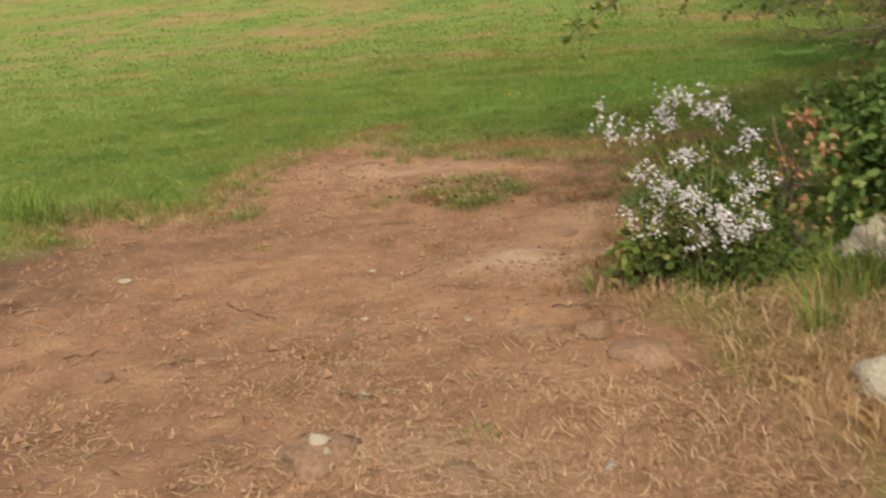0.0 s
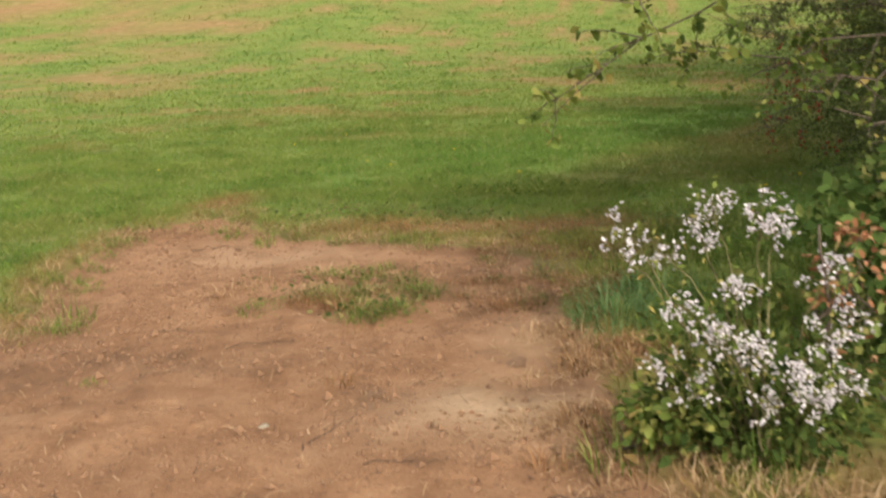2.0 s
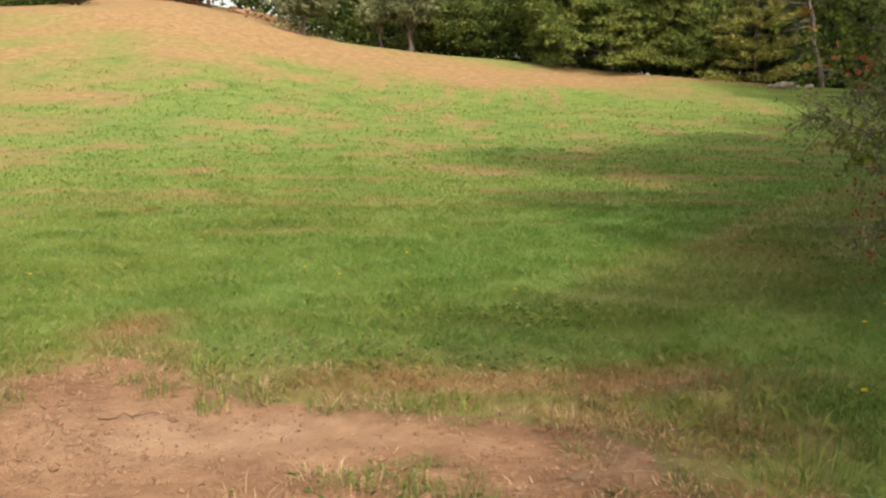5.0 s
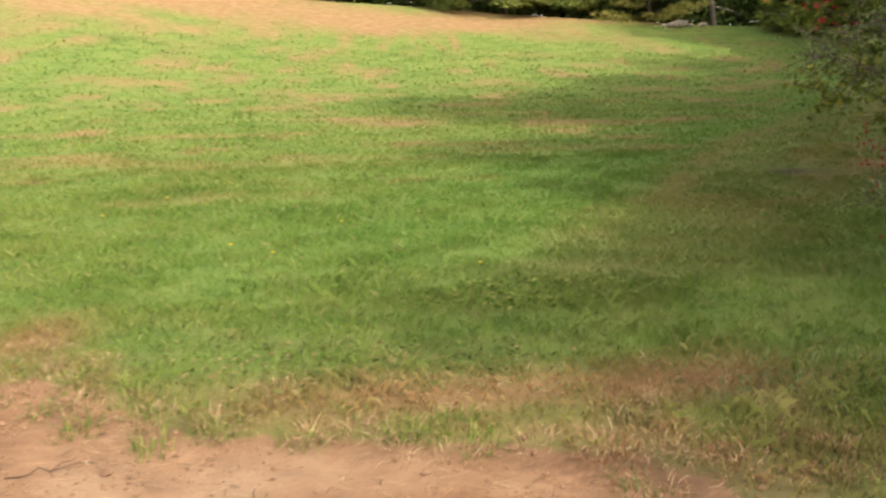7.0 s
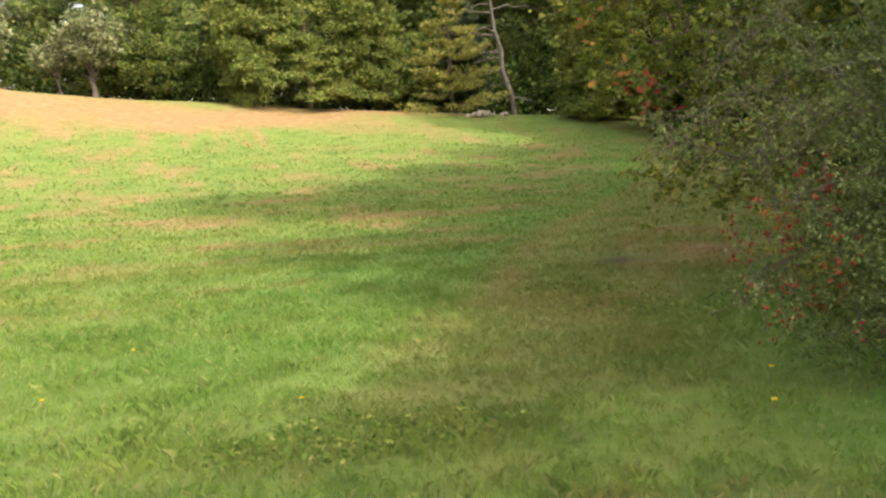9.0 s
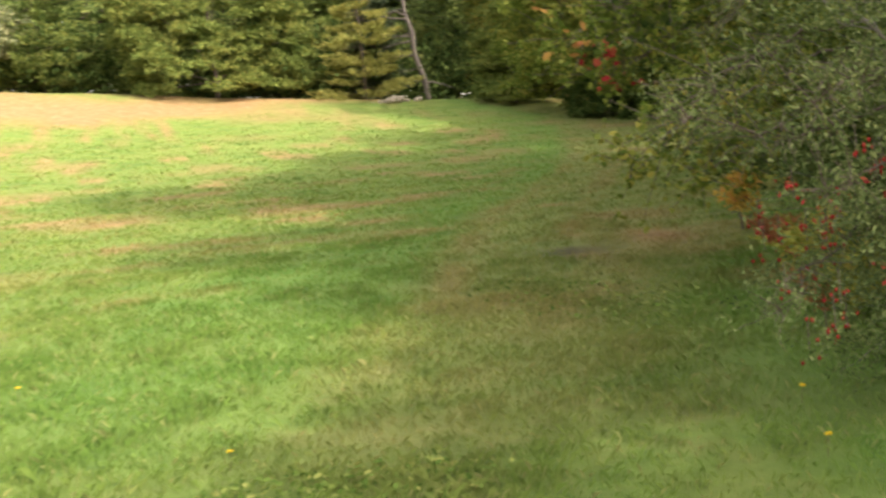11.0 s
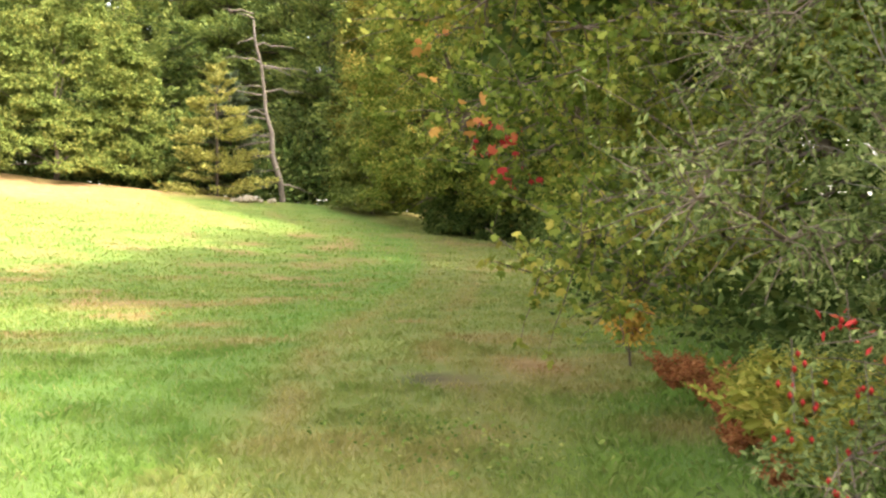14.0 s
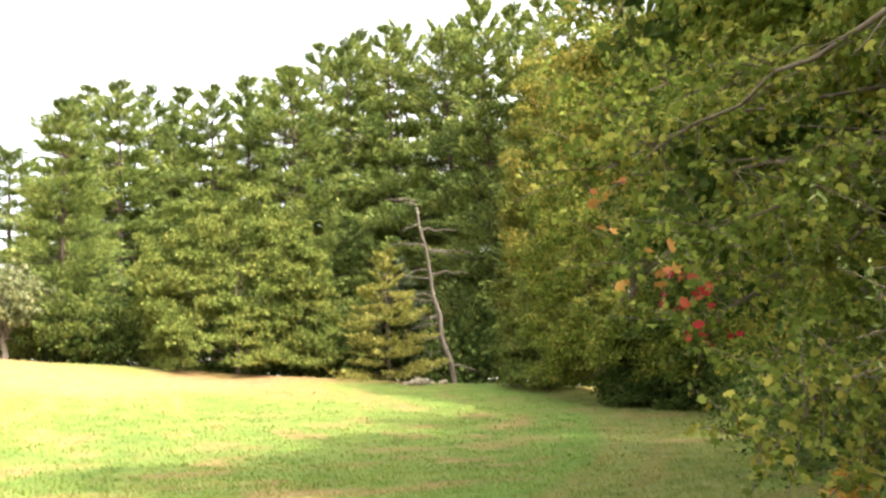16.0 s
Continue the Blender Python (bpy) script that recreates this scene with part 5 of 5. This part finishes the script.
for k, (x, y, z) in enumerate(((1.6, 13.95, 1.2), (1.57, 14.8, 2.25), (2.2, 15.4, 1.95), (1.4, 15.1, 2.9), (2.4, 14.2, 1.0), (2.9, 14.6, 1.1), (2.0, 15.8, 3.6), (2.6, 14.8, 1.6), (2.3, 14.2, 2.6), (2.2, 14.6, 3.4))):
    overhang(((x + 3.0, y + 0.5, z + 0.9), (x, y, z)), BOUGH, 600 + k, 0.058, 70, MAPLE_LEAF, 0.1, 0.018, 14, 0.22, MAPLE)

overhang(((3.0, 12.15, 3.95), (1.95, 15.1, 3.1)), "dark bare-looking maple bough among the leaves", 640, 0.058, 16, MAPLE_LEAF, -0.1, 0.03, 5, 0.2, MAPLE)
overhang(((5.2, 13.8, 3.9), (2.4, 15.0, 2.9)), "dark bare-looking maple bough among the leaves", 641, 0.058, 40, MAPLE_LEAF, -0.2, 0.03, 8, 0.25, MAPLE)

# ---- the foot of the hedgerow ----
def berries(x0, x1, y0, y1, z0, z1, bunches, label, seed):
    r = np.random.default_rng(seed)
    oct_v = np.array([(1, 0, 0), (0, 1, 0), (-1, 0, 0), (0, -1, 0), (0, 0, 1), (0, 0, -1)])
    tri = np.array([(0, 1, 4), (1, 2, 4), (2, 3, 4), (3, 0, 4), (1, 0, 5), (2, 1, 5), (3, 2, 5), (0, 3, 5)])
    mat = plain_material("red_berry_skin", (0.17, 0.01, 0.008), (0.28, 0.02, 0.015), 30, 0.65, 0.001, 0.15)
    one = mesh_of("berry", oct_v * 0.0105 * np.array([1, 1, 1.35]), tri, np.full(8, 3), smooth=True)
    for k in range(bunches):
        b = np.array([r.uniform(x0, x1), r.uniform(y0, y1), r.uniform(z0, z1)])
        ob = empty("berry_bunch", *b, label, "berries", "red berries on the shrub")
        for q in range(5):
            part("berry", one, mat, ob, place=r.normal(size=3) * np.array([0.025, 0.025, 0.05]))
        part("stalk", mesh_of("stalk", *tube(bent((0, 0, -0.03), (0.02, 0.03, 0.12), 0, 4), np.linspace(0.003, 0.002, 4), 4)), BARK, ob)
        part("foliage", leaves("foliage", r.normal(size=(10, 3)) * 0.05, r.normal(size=(10, 3)), 0.04, LANCE, 0.2, 0.4, r), RED_LEAF if r.uniform() < 0.12 else OLIVE_LEAF, ob)


berries(0.5, 1.1, 10.35, 11.2, 0.42, 1.35, 26, "bunch of red berries hanging in the shrub", 340)


def fern(x, y, tall, fronds, mat, label, seed):
    r = np.random.default_rng(seed)
    ob = empty("fern", x, y, z_at(x, y), label, "fern", "ferns by the hedgerow")
    for k in range(fronds):
        a, lean = 2 * math.pi * k / fronds + r.normal() * 0.3, r.uniform(0.35, 0.9)
        end = np.array([math.cos(a) * tall * lean, math.sin(a) * tall * lean, tall * r.uniform(0.6, 1.0)])
        p = bent((0, 0, 0), end, 0.12 * tall, 22, 0.003, r)
        t = np.linspace(0, 1, 22)
        at, along, size = [], [], []
        ahead = np.gradient(p, axis=0)
        for q in range(3, 22):
            for s in (-1, 1):
                side = np.cross(ahead[q], (0, 0, 1)) * s
                side /= np.linalg.norm(side) + 1e-9
                for w in range(2):
                    at.append(p[q] + ahead[q] * 0.5 * w), along.append(side + ahead[q] * 3 + r.normal(size=3) * 0.4)
                    size.append(tall * 0.15 * math.sin(math.pi * (0.12 + 0.86 * t[q])) * r.uniform(0.8, 1.15) + 0.01)
        stalk = part("frond", mesh_of("frond", *tube(p, np.linspace(0.004, 0.001, 22), 4)), mat, ob)
        part("frond_blade", leaves("frond_blade", np.array(at), np.array(along), np.array(size), LANCE, 0.2, 0.35, r), mat, stalk)


for k, (x, y, h, n, m) in enumerate(((2.75, 13.05, 0.75, 14, FERN_LEAF), (3.05, 13.4, 0.7, 14, FERN_LEAF), (3.4, 13.6, 0.75, 13, FERN_LEAF), (2.55, 12.7, 0.65, 12, FERN_LEAF), (3.2, 12.9, 0.85, 14, FERN_LEAF), (3.6, 14.0, 0.7, 13, FERN_LEAF),
                                     (2.85, 13.3, 0.3, 11, RED_FERN), (3.25, 13.95, 0.36, 12, RED_FERN), (3.95, 14.35, 0.36, 12, RED_FERN), (4.3, 15.4, 0.42, 12, RED_FERN), (3.0, 13.75, 0.26, 10, RED_FERN), (4.75, 16.1, 0.36, 11, RED_FERN), (2.45, 12.9, 0.24, 9, RED_FERN), (4.4, 15.9, 0.4, 12, RED_FERN), (4.1, 15.2, 0.36, 12, RED_FERN), (3.6, 14.4, 0.4, 13, RED_FERN), (3.35, 13.9, 0.34, 12, RED_FERN))):
    fern(x, y, h, n, m, "yellow green fern clump at the hedgerow's foot" if m is FERN_LEAF else "withered rust brown fern at the hedgerow's foot", 350 + k)


def leaf_cluster(name, x, y, z, count, size, spread, mat, label, seed, shape=MAPLE):
    """A spray of coloured leaves on a thin twig."""
    r = np.random.default_rng(seed)
    ob = empty(name, x, y, z, label, "leaves")
    part("twig", mesh_of("twig", *tube(bent((0.7, 0.3, 0.3), (-0.05, 0, 0), 0.05, 7, 0.02, r), np.linspace(0.01, 0.003, 7), 5)), BARK, ob)
    c = r.normal(size=(count, 3)) * spread
    part("foliage", leaves("foliage", c, r.normal(size=(count, 3)) + np.array([0, 0, -0.6]), size * r.uniform(0.6, 1.2, count), shape, 0.25, 0.3, r), mat, ob)


for k, (x, y, z, n, m) in enumerate(((1.57, 14.75, 2.2, 9, ORANGE_LEAF), (2.1, 15.2, 2.2, 12, RED_LEAF), (2.1, 15.3, 2.02, 10, RED_LEAF), (2.55, 15.7, 1.9, 14, RED_LEAF), (1.5, 15.1, 2.7, 10, ORANGE_LEAF))):
    leaf_cluster("coloured_spray", x, y, z, n, 0.075, 0.1, m, "spray of %s leaves on the maple" % {id(RED_LEAF): "deep red", id(ORANGE_LEAF): "orange"}[id(m)], 380 + k)
broadleaf("orange_shrub", 5.3, 17.6, 0.8, 0.19, 0.2, 30, 24, 0.06, LEAF, YELLOW_LEAF, "small shrub with yellow and orange leaves", 390, clump=0.1, thick=0.015, limbs=5)


def dandelion(x, y, seed):
    r = np.random.default_rng(seed)
    z = z_at(x, y)
    ob = empty("dandelion", x, y, z, "small yellow dandelion in the grass", "flower", "dandelions")
    part("stem", mesh_of("stem", *tube(bent((0, 0, 0), (0.01, 0, 0.1), 0, 4, 0.002, r), np.full(4, 0.002), 5)), STEM, ob)
    a = r.uniform(0, 6.28, 40)
    along = np.stack([np.cos(a), np.sin(a), r.uniform(0.1, 1, 40)], -1)
    part("flower_head", leaves("flower_head", np.tile((0.01, 0, 0.1), (40, 1)), along, 0.02, LANCE, 0.1, 0.5, r), YELLOW, ob)


for k, (x, y) in enumerate(((0.47, 10.64), (0.88, 11.29), (-3.54, 13.07), (-5.63, 15.82), (-0.2, 8.9), (-3.96, 13.6), (-3.0, 14.6), (-6.5, 13.0), (-5.2, 17.2), (-1.9, 12.2))):
    dandelion(x, y, 400 + k)

# ---- far side of the meadow ----
def stone_pile(a, d):
    r = np.random.default_rng(420)
    x, y = polar(a, d)
    pile = empty("stone_pile", x, y, z_at(x, y), "low pile of pale grey field stones", "stones")
    shapes = [stone_mesh(430 + k, 0.7) for k in range(4)]
    for k in range(54):
        u = r.normal() * 0.75
        s = r.uniform(0.07, 0.16)
        ob = part("stone", shapes[k % 4], PALE_STONE, pile)
        ob.matrix_basis = Matrix.LocRotScale((u, r.normal() * 0.45, max(0.05, r.uniform(0.0, 0.35) * math.exp(-u * u))), Euler(r.uniform(0, 6, 3)), (s,) * 3)


stone_pile(17.3, 70)
SAGE = leaf_material("thin_grey_green_leaves", [(0.2, (0.13, 0.16, 0.07)), (0.6, (0.22, 0.24, 0.12)), (0.9, (0.32, 0.3, 0.17))], 1.2, 0.4)
BROWN_BUSH = leaf_material("brown_bush_leaves", [(0.2, (0.13, 0.08, 0.05)), (0.6, (0.2, 0.13, 0.08)), (0.9, (0.27, 0.19, 0.1))], 1.2, 0.4)
for k, (a, d, tall, wide, name, label, bark, mat, n) in enumerate(((-3.9, 76, 6.6, 3.2, "old_apple_tree", "old apple tree with a bleached trunk and thin foliage", DEAD_WOOD, SAGE, 90), (-5.6, 77, 3.6, 1.6, "old_apple_tree", "small old apple tree with a bleached trunk", DEAD_WOOD, SAGE, 36),
                                                       (-10.0, 82, 7.0, 3.2, "spreading_apple_tree", "spreading grey green apple tree on the lawn", BARK, SAGE, 110), (-7.2, 92, 9, 4, "spreading_apple_tree", "grey green tree behind the apple trees", BARK, SAGE, 150),
                                                       (-15.2, 99, 8.0, 3.3, "copper_tree", "copper orange autumn tree beside the house", BARK, ORANGE_LEAF, 190), (-17.0, 95, 2.9, 1.7, "brown_bush", "round grey brown bush before the house", BARK, BROWN_BUSH, 100),
                                                       (-22.2, 84, 2.3, 1.2, "brown_bush", "round red brown bush at the hill's top", BARK, BROWN_BUSH, 90))):
    x, y = polar(a, d)
    broadleaf(name, x, y, tall, wide, 1.6 if "old" in name else 0.3, n, 45, 0.28 if "old" in name else 0.34, LEAF, mat, label, 440 + k, bark, 0.6, 0.2 if tall > 4 else 0.12, 9, 0.6)
for k, (a, d, s, m) in enumerate(((-12.5, 116, 12, SHADE_LEAF), (-17.5, 126, 14, SHADE_LEAF), (-23, 118, 14, SHADE_LEAF), (-26.5, 108, 12, SHADE_LEAF), (-29.5, 104, 12, MAPLE_LEAF), (-33, 98, 12, MAPLE_GOLD), (-37, 94, 11, SHADE_LEAF), (-41, 90, 11, SHADE_LEAF), (-20, 130, 15, SHADE_LEAF))):
    x, y = polar(a, d)
    broadleaf("backdrop_tree", x, y, s, s * 0.42, 0.4, 150, 45, 0.6, DIAMOND, m, "dense green tree behind the house and lawn", 460 + k, clump=0.9, thick=0.25, limbs=6)
undergrowth("clipped_hedge", [polar(a, d) for a, d in ((-27.6, 92), (-25, 91), (-22.6, 90))], 1.2, 1.6, 9000, 0.25, SHADE_LEAF, "long dark green hedge along the lawn", 480)

BRICK_RED = plain_material("dark_red_clapboard", (0.1, 0.035, 0.03), (0.16, 0.06, 0.05), 3.0)
WHITE_PAINT = plain_material("weathered_white_paint", (0.68, 0.67, 0.64), (0.82, 0.81, 0.78), 6.0)
SLATE = plain_material("grey_roof_shingle", (0.12, 0.12, 0.13), (0.22, 0.22, 0.23), 8.0)
PANE = plain_material("dark_window_glass", (0.03, 0.035, 0.04), (0.06, 0.07, 0.08), 2.0, 0.1, 0.0, 0.6)


def box_bm(x0, x1, y0, y1, z0, z1, bevel=0.0):
    bm = bmesh.new()
    bmesh.ops.create_cube(bm, size=1)
    for v in bm.verts:
        v.co = Vector(((x0 + x1) / 2 + v.co.x * (x1 - x0), (y0 + y1) / 2 + v.co.y * (y1 - y0), (z0 + z1) / 2 + v.co.z * (z1 - z0)))
    if bevel:
        bmesh.ops.bevel(bm, geom=bm.edges[:], offset=bevel, segments=1, affect="EDGES")
    return bm


def gable(x0, x1, y0, y1, z0, z1, over=0.3):
    bm = bmesh.new()
    ym = (y0 + y1) / 2
    pts = [(x, y, z) for x in (x0 - over, x1 + over) for y, z in ((y0 - over, z0), (ym, z1), (y1 + over, z0), (y1 + over, z0 - 0.2), (ym, z1 - 0.25), (y0 - over, z0 - 0.2))]
    v = [bm.verts.new(p) for p in pts]
    for k in range(6):
        bm.faces.new((v[k], v[(k + 1) % 6], v[(k + 1) % 6 + 6], v[k + 6]))
    bm.faces.new(v[:6]), bm.faces.new(v[6:][::-1])
    bmesh.ops.recalc_face_normals(bm, faces=bm.faces[:])
    return bm


def house(a, d, wide, deep, tall, wins, label, turn):
    x, y = polar(a, d)
    ob = empty("house", x, y, z_at(x, y), label, "house")
    ob.rotation_euler = (0, 0, radians(turn))
    part("wall", box_bm(-wide / 2, wide / 2, 0, deep, -0.6, tall), BRICK_RED, ob)
    part("roof", gable(-wide / 2, wide / 2, 0, deep, tall, tall + deep * 0.4), SLATE, ob)
    part("chimney", box_bm(wide * 0.2, wide * 0.2 + 0.7, deep / 2 - 0.3, deep / 2 + 0.4, tall + 1, tall + deep * 0.4 + 1, 0.03), BRICK_RED, ob)
    for s in (-1, 1):
        part("corner_board", box_bm(s * wide / 2 - 0.12, s * wide / 2 + 0.12, -0.06, 0.1, -0.3, tall), WHITE_PAINT, ob)
    for wx, wz in wins:
        w = part("window", box_bm(wx - 0.5, wx + 0.5, -0.05, 0.02, wz, wz + 1.5), WHITE_PAINT, ob)
        for q in (0, 1):
            for s in (0, 1):
                part("pane", box_bm(wx - 0.4 + 0.42 * q, wx - 0.02 + 0.42 * q, -0.07, -0.04, wz + 0.1 + 0.68 * s, wz + 0.72 + 0.68 * s), PANE, w)
        part("sill", box_bm(wx - 0.58, wx + 0.58, -0.14, 0.0, wz - 0.1, wz), WHITE_PAINT, w)
    return ob


h = house(-17.2, 106, 4.2, 6, 5.2, ((-1.1, 0.5), (0.6, 0.4), (-1.1, 3.2), (0.6, 3.2)), "dark red house with white window frames", 17)
part("door", box_bm(1.45, 1.9, -0.06, 0.02, 0, 2.05), WHITE_PAINT, h, "narrow white door")
house(-20.6, 106, 3.4, 5, 4.6, ((0.2, 0.4), (0.2, 2.8)), "small dark red house with a white-framed window", 20)


def lean_to(a, d, wide, tall):
    x, y = polar(a, d)
    ob = empty("shed", x, y, z_at(x, y), "low white shed between the houses", "shed")
    ob.rotation_euler = (0, 0, radians(19))
    part("wall", box_bm(-wide / 2, wide / 2, 0.2, 2.5, -0.5, tall * 0.55), WHITE_PAINT, ob)
    part("roof", gable(-wide / 2, wide / 2, 0.2, 2.5, tall * 0.55, tall, 0.15), SLATE, ob)


lean_to(-19.0, 105, 3.6, 3.2)


def stone_wall(a0, a1, d, n, tall, seed):
    r = np.random.default_rng(seed)
    x0, y0 = polar(a0, d)
    wall = empty("stone_wall", x0, y0, z_at(x0, y0), "low dry stone wall along the lawn", "wall")
    shapes = [stone_mesh(500 + k, 0.65) for k in range(4)]
    for k in range(n):
        x, y = polar(a0 + (a1 - a0) * (k + r.uniform(-0.3, 0.3)) / n, d + r.normal() * 0.2)
        s = r.uniform(0.22, 0.42)
        ob = part("stone", shapes[k % 4], STONE, wall)
        ob.matrix_basis = Matrix.LocRotScale((x - x0, y - y0, z_at(x, y) - z_at(x0, y0) + r.uniform(0, tall)), Euler((r.uniform(-0.3, 0.3), r.uniform(-0.3, 0.3), r.uniform(0, 6))), (s,) * 3)


stone_wall(-35, -27.5, 90, 90, 0.4, 510)
stone_wall(-19.6, -15.6, 100, 70, 0.9, 511)
stone_wall(-14, -10.5, 100, 40, 0.5, 512)


GREY_BOARD = plain_material("weathered_grey_boards", (0.27, 0.26, 0.24), (0.45, 0.43, 0.4), 7.0)


def bench(a, d):
    x, y = polar(a, d)
    ob = empty("bench", x, y, z_at(x, y), "long pale grey board bench by the hedge", "bench")
    ob.rotation_euler, ob.scale = (0, 0, radians(28)), (0.8,) * 3
    part("seat", box_bm(-1.1, 1.1, -0.25, 0.25, 0.5, 0.58, 0.01), GREY_BOARD, ob)
    part("backrest", box_bm(-1.1, 1.1, 0.22, 0.28, 0.62, 1.0, 0.01), GREY_BOARD, ob)
    for s in (-0.9, 0.9):
        part("leg", box_bm(s - 0.05, s + 0.05, -0.2, 0.26, -0.05, 0.5, 0.01), GREY_BOARD, ob)


undergrowth("roadside_thicket", [polar(a, d) for a, d in ((-44, 96), (-37, 98), (-31, 100), (-25, 106))], 2.5, 6.5, 12000, 0.5, SHADE_LEAF, "dark leafy thicket behind the hedge and bench", 482)
bench(-28.0, 88)
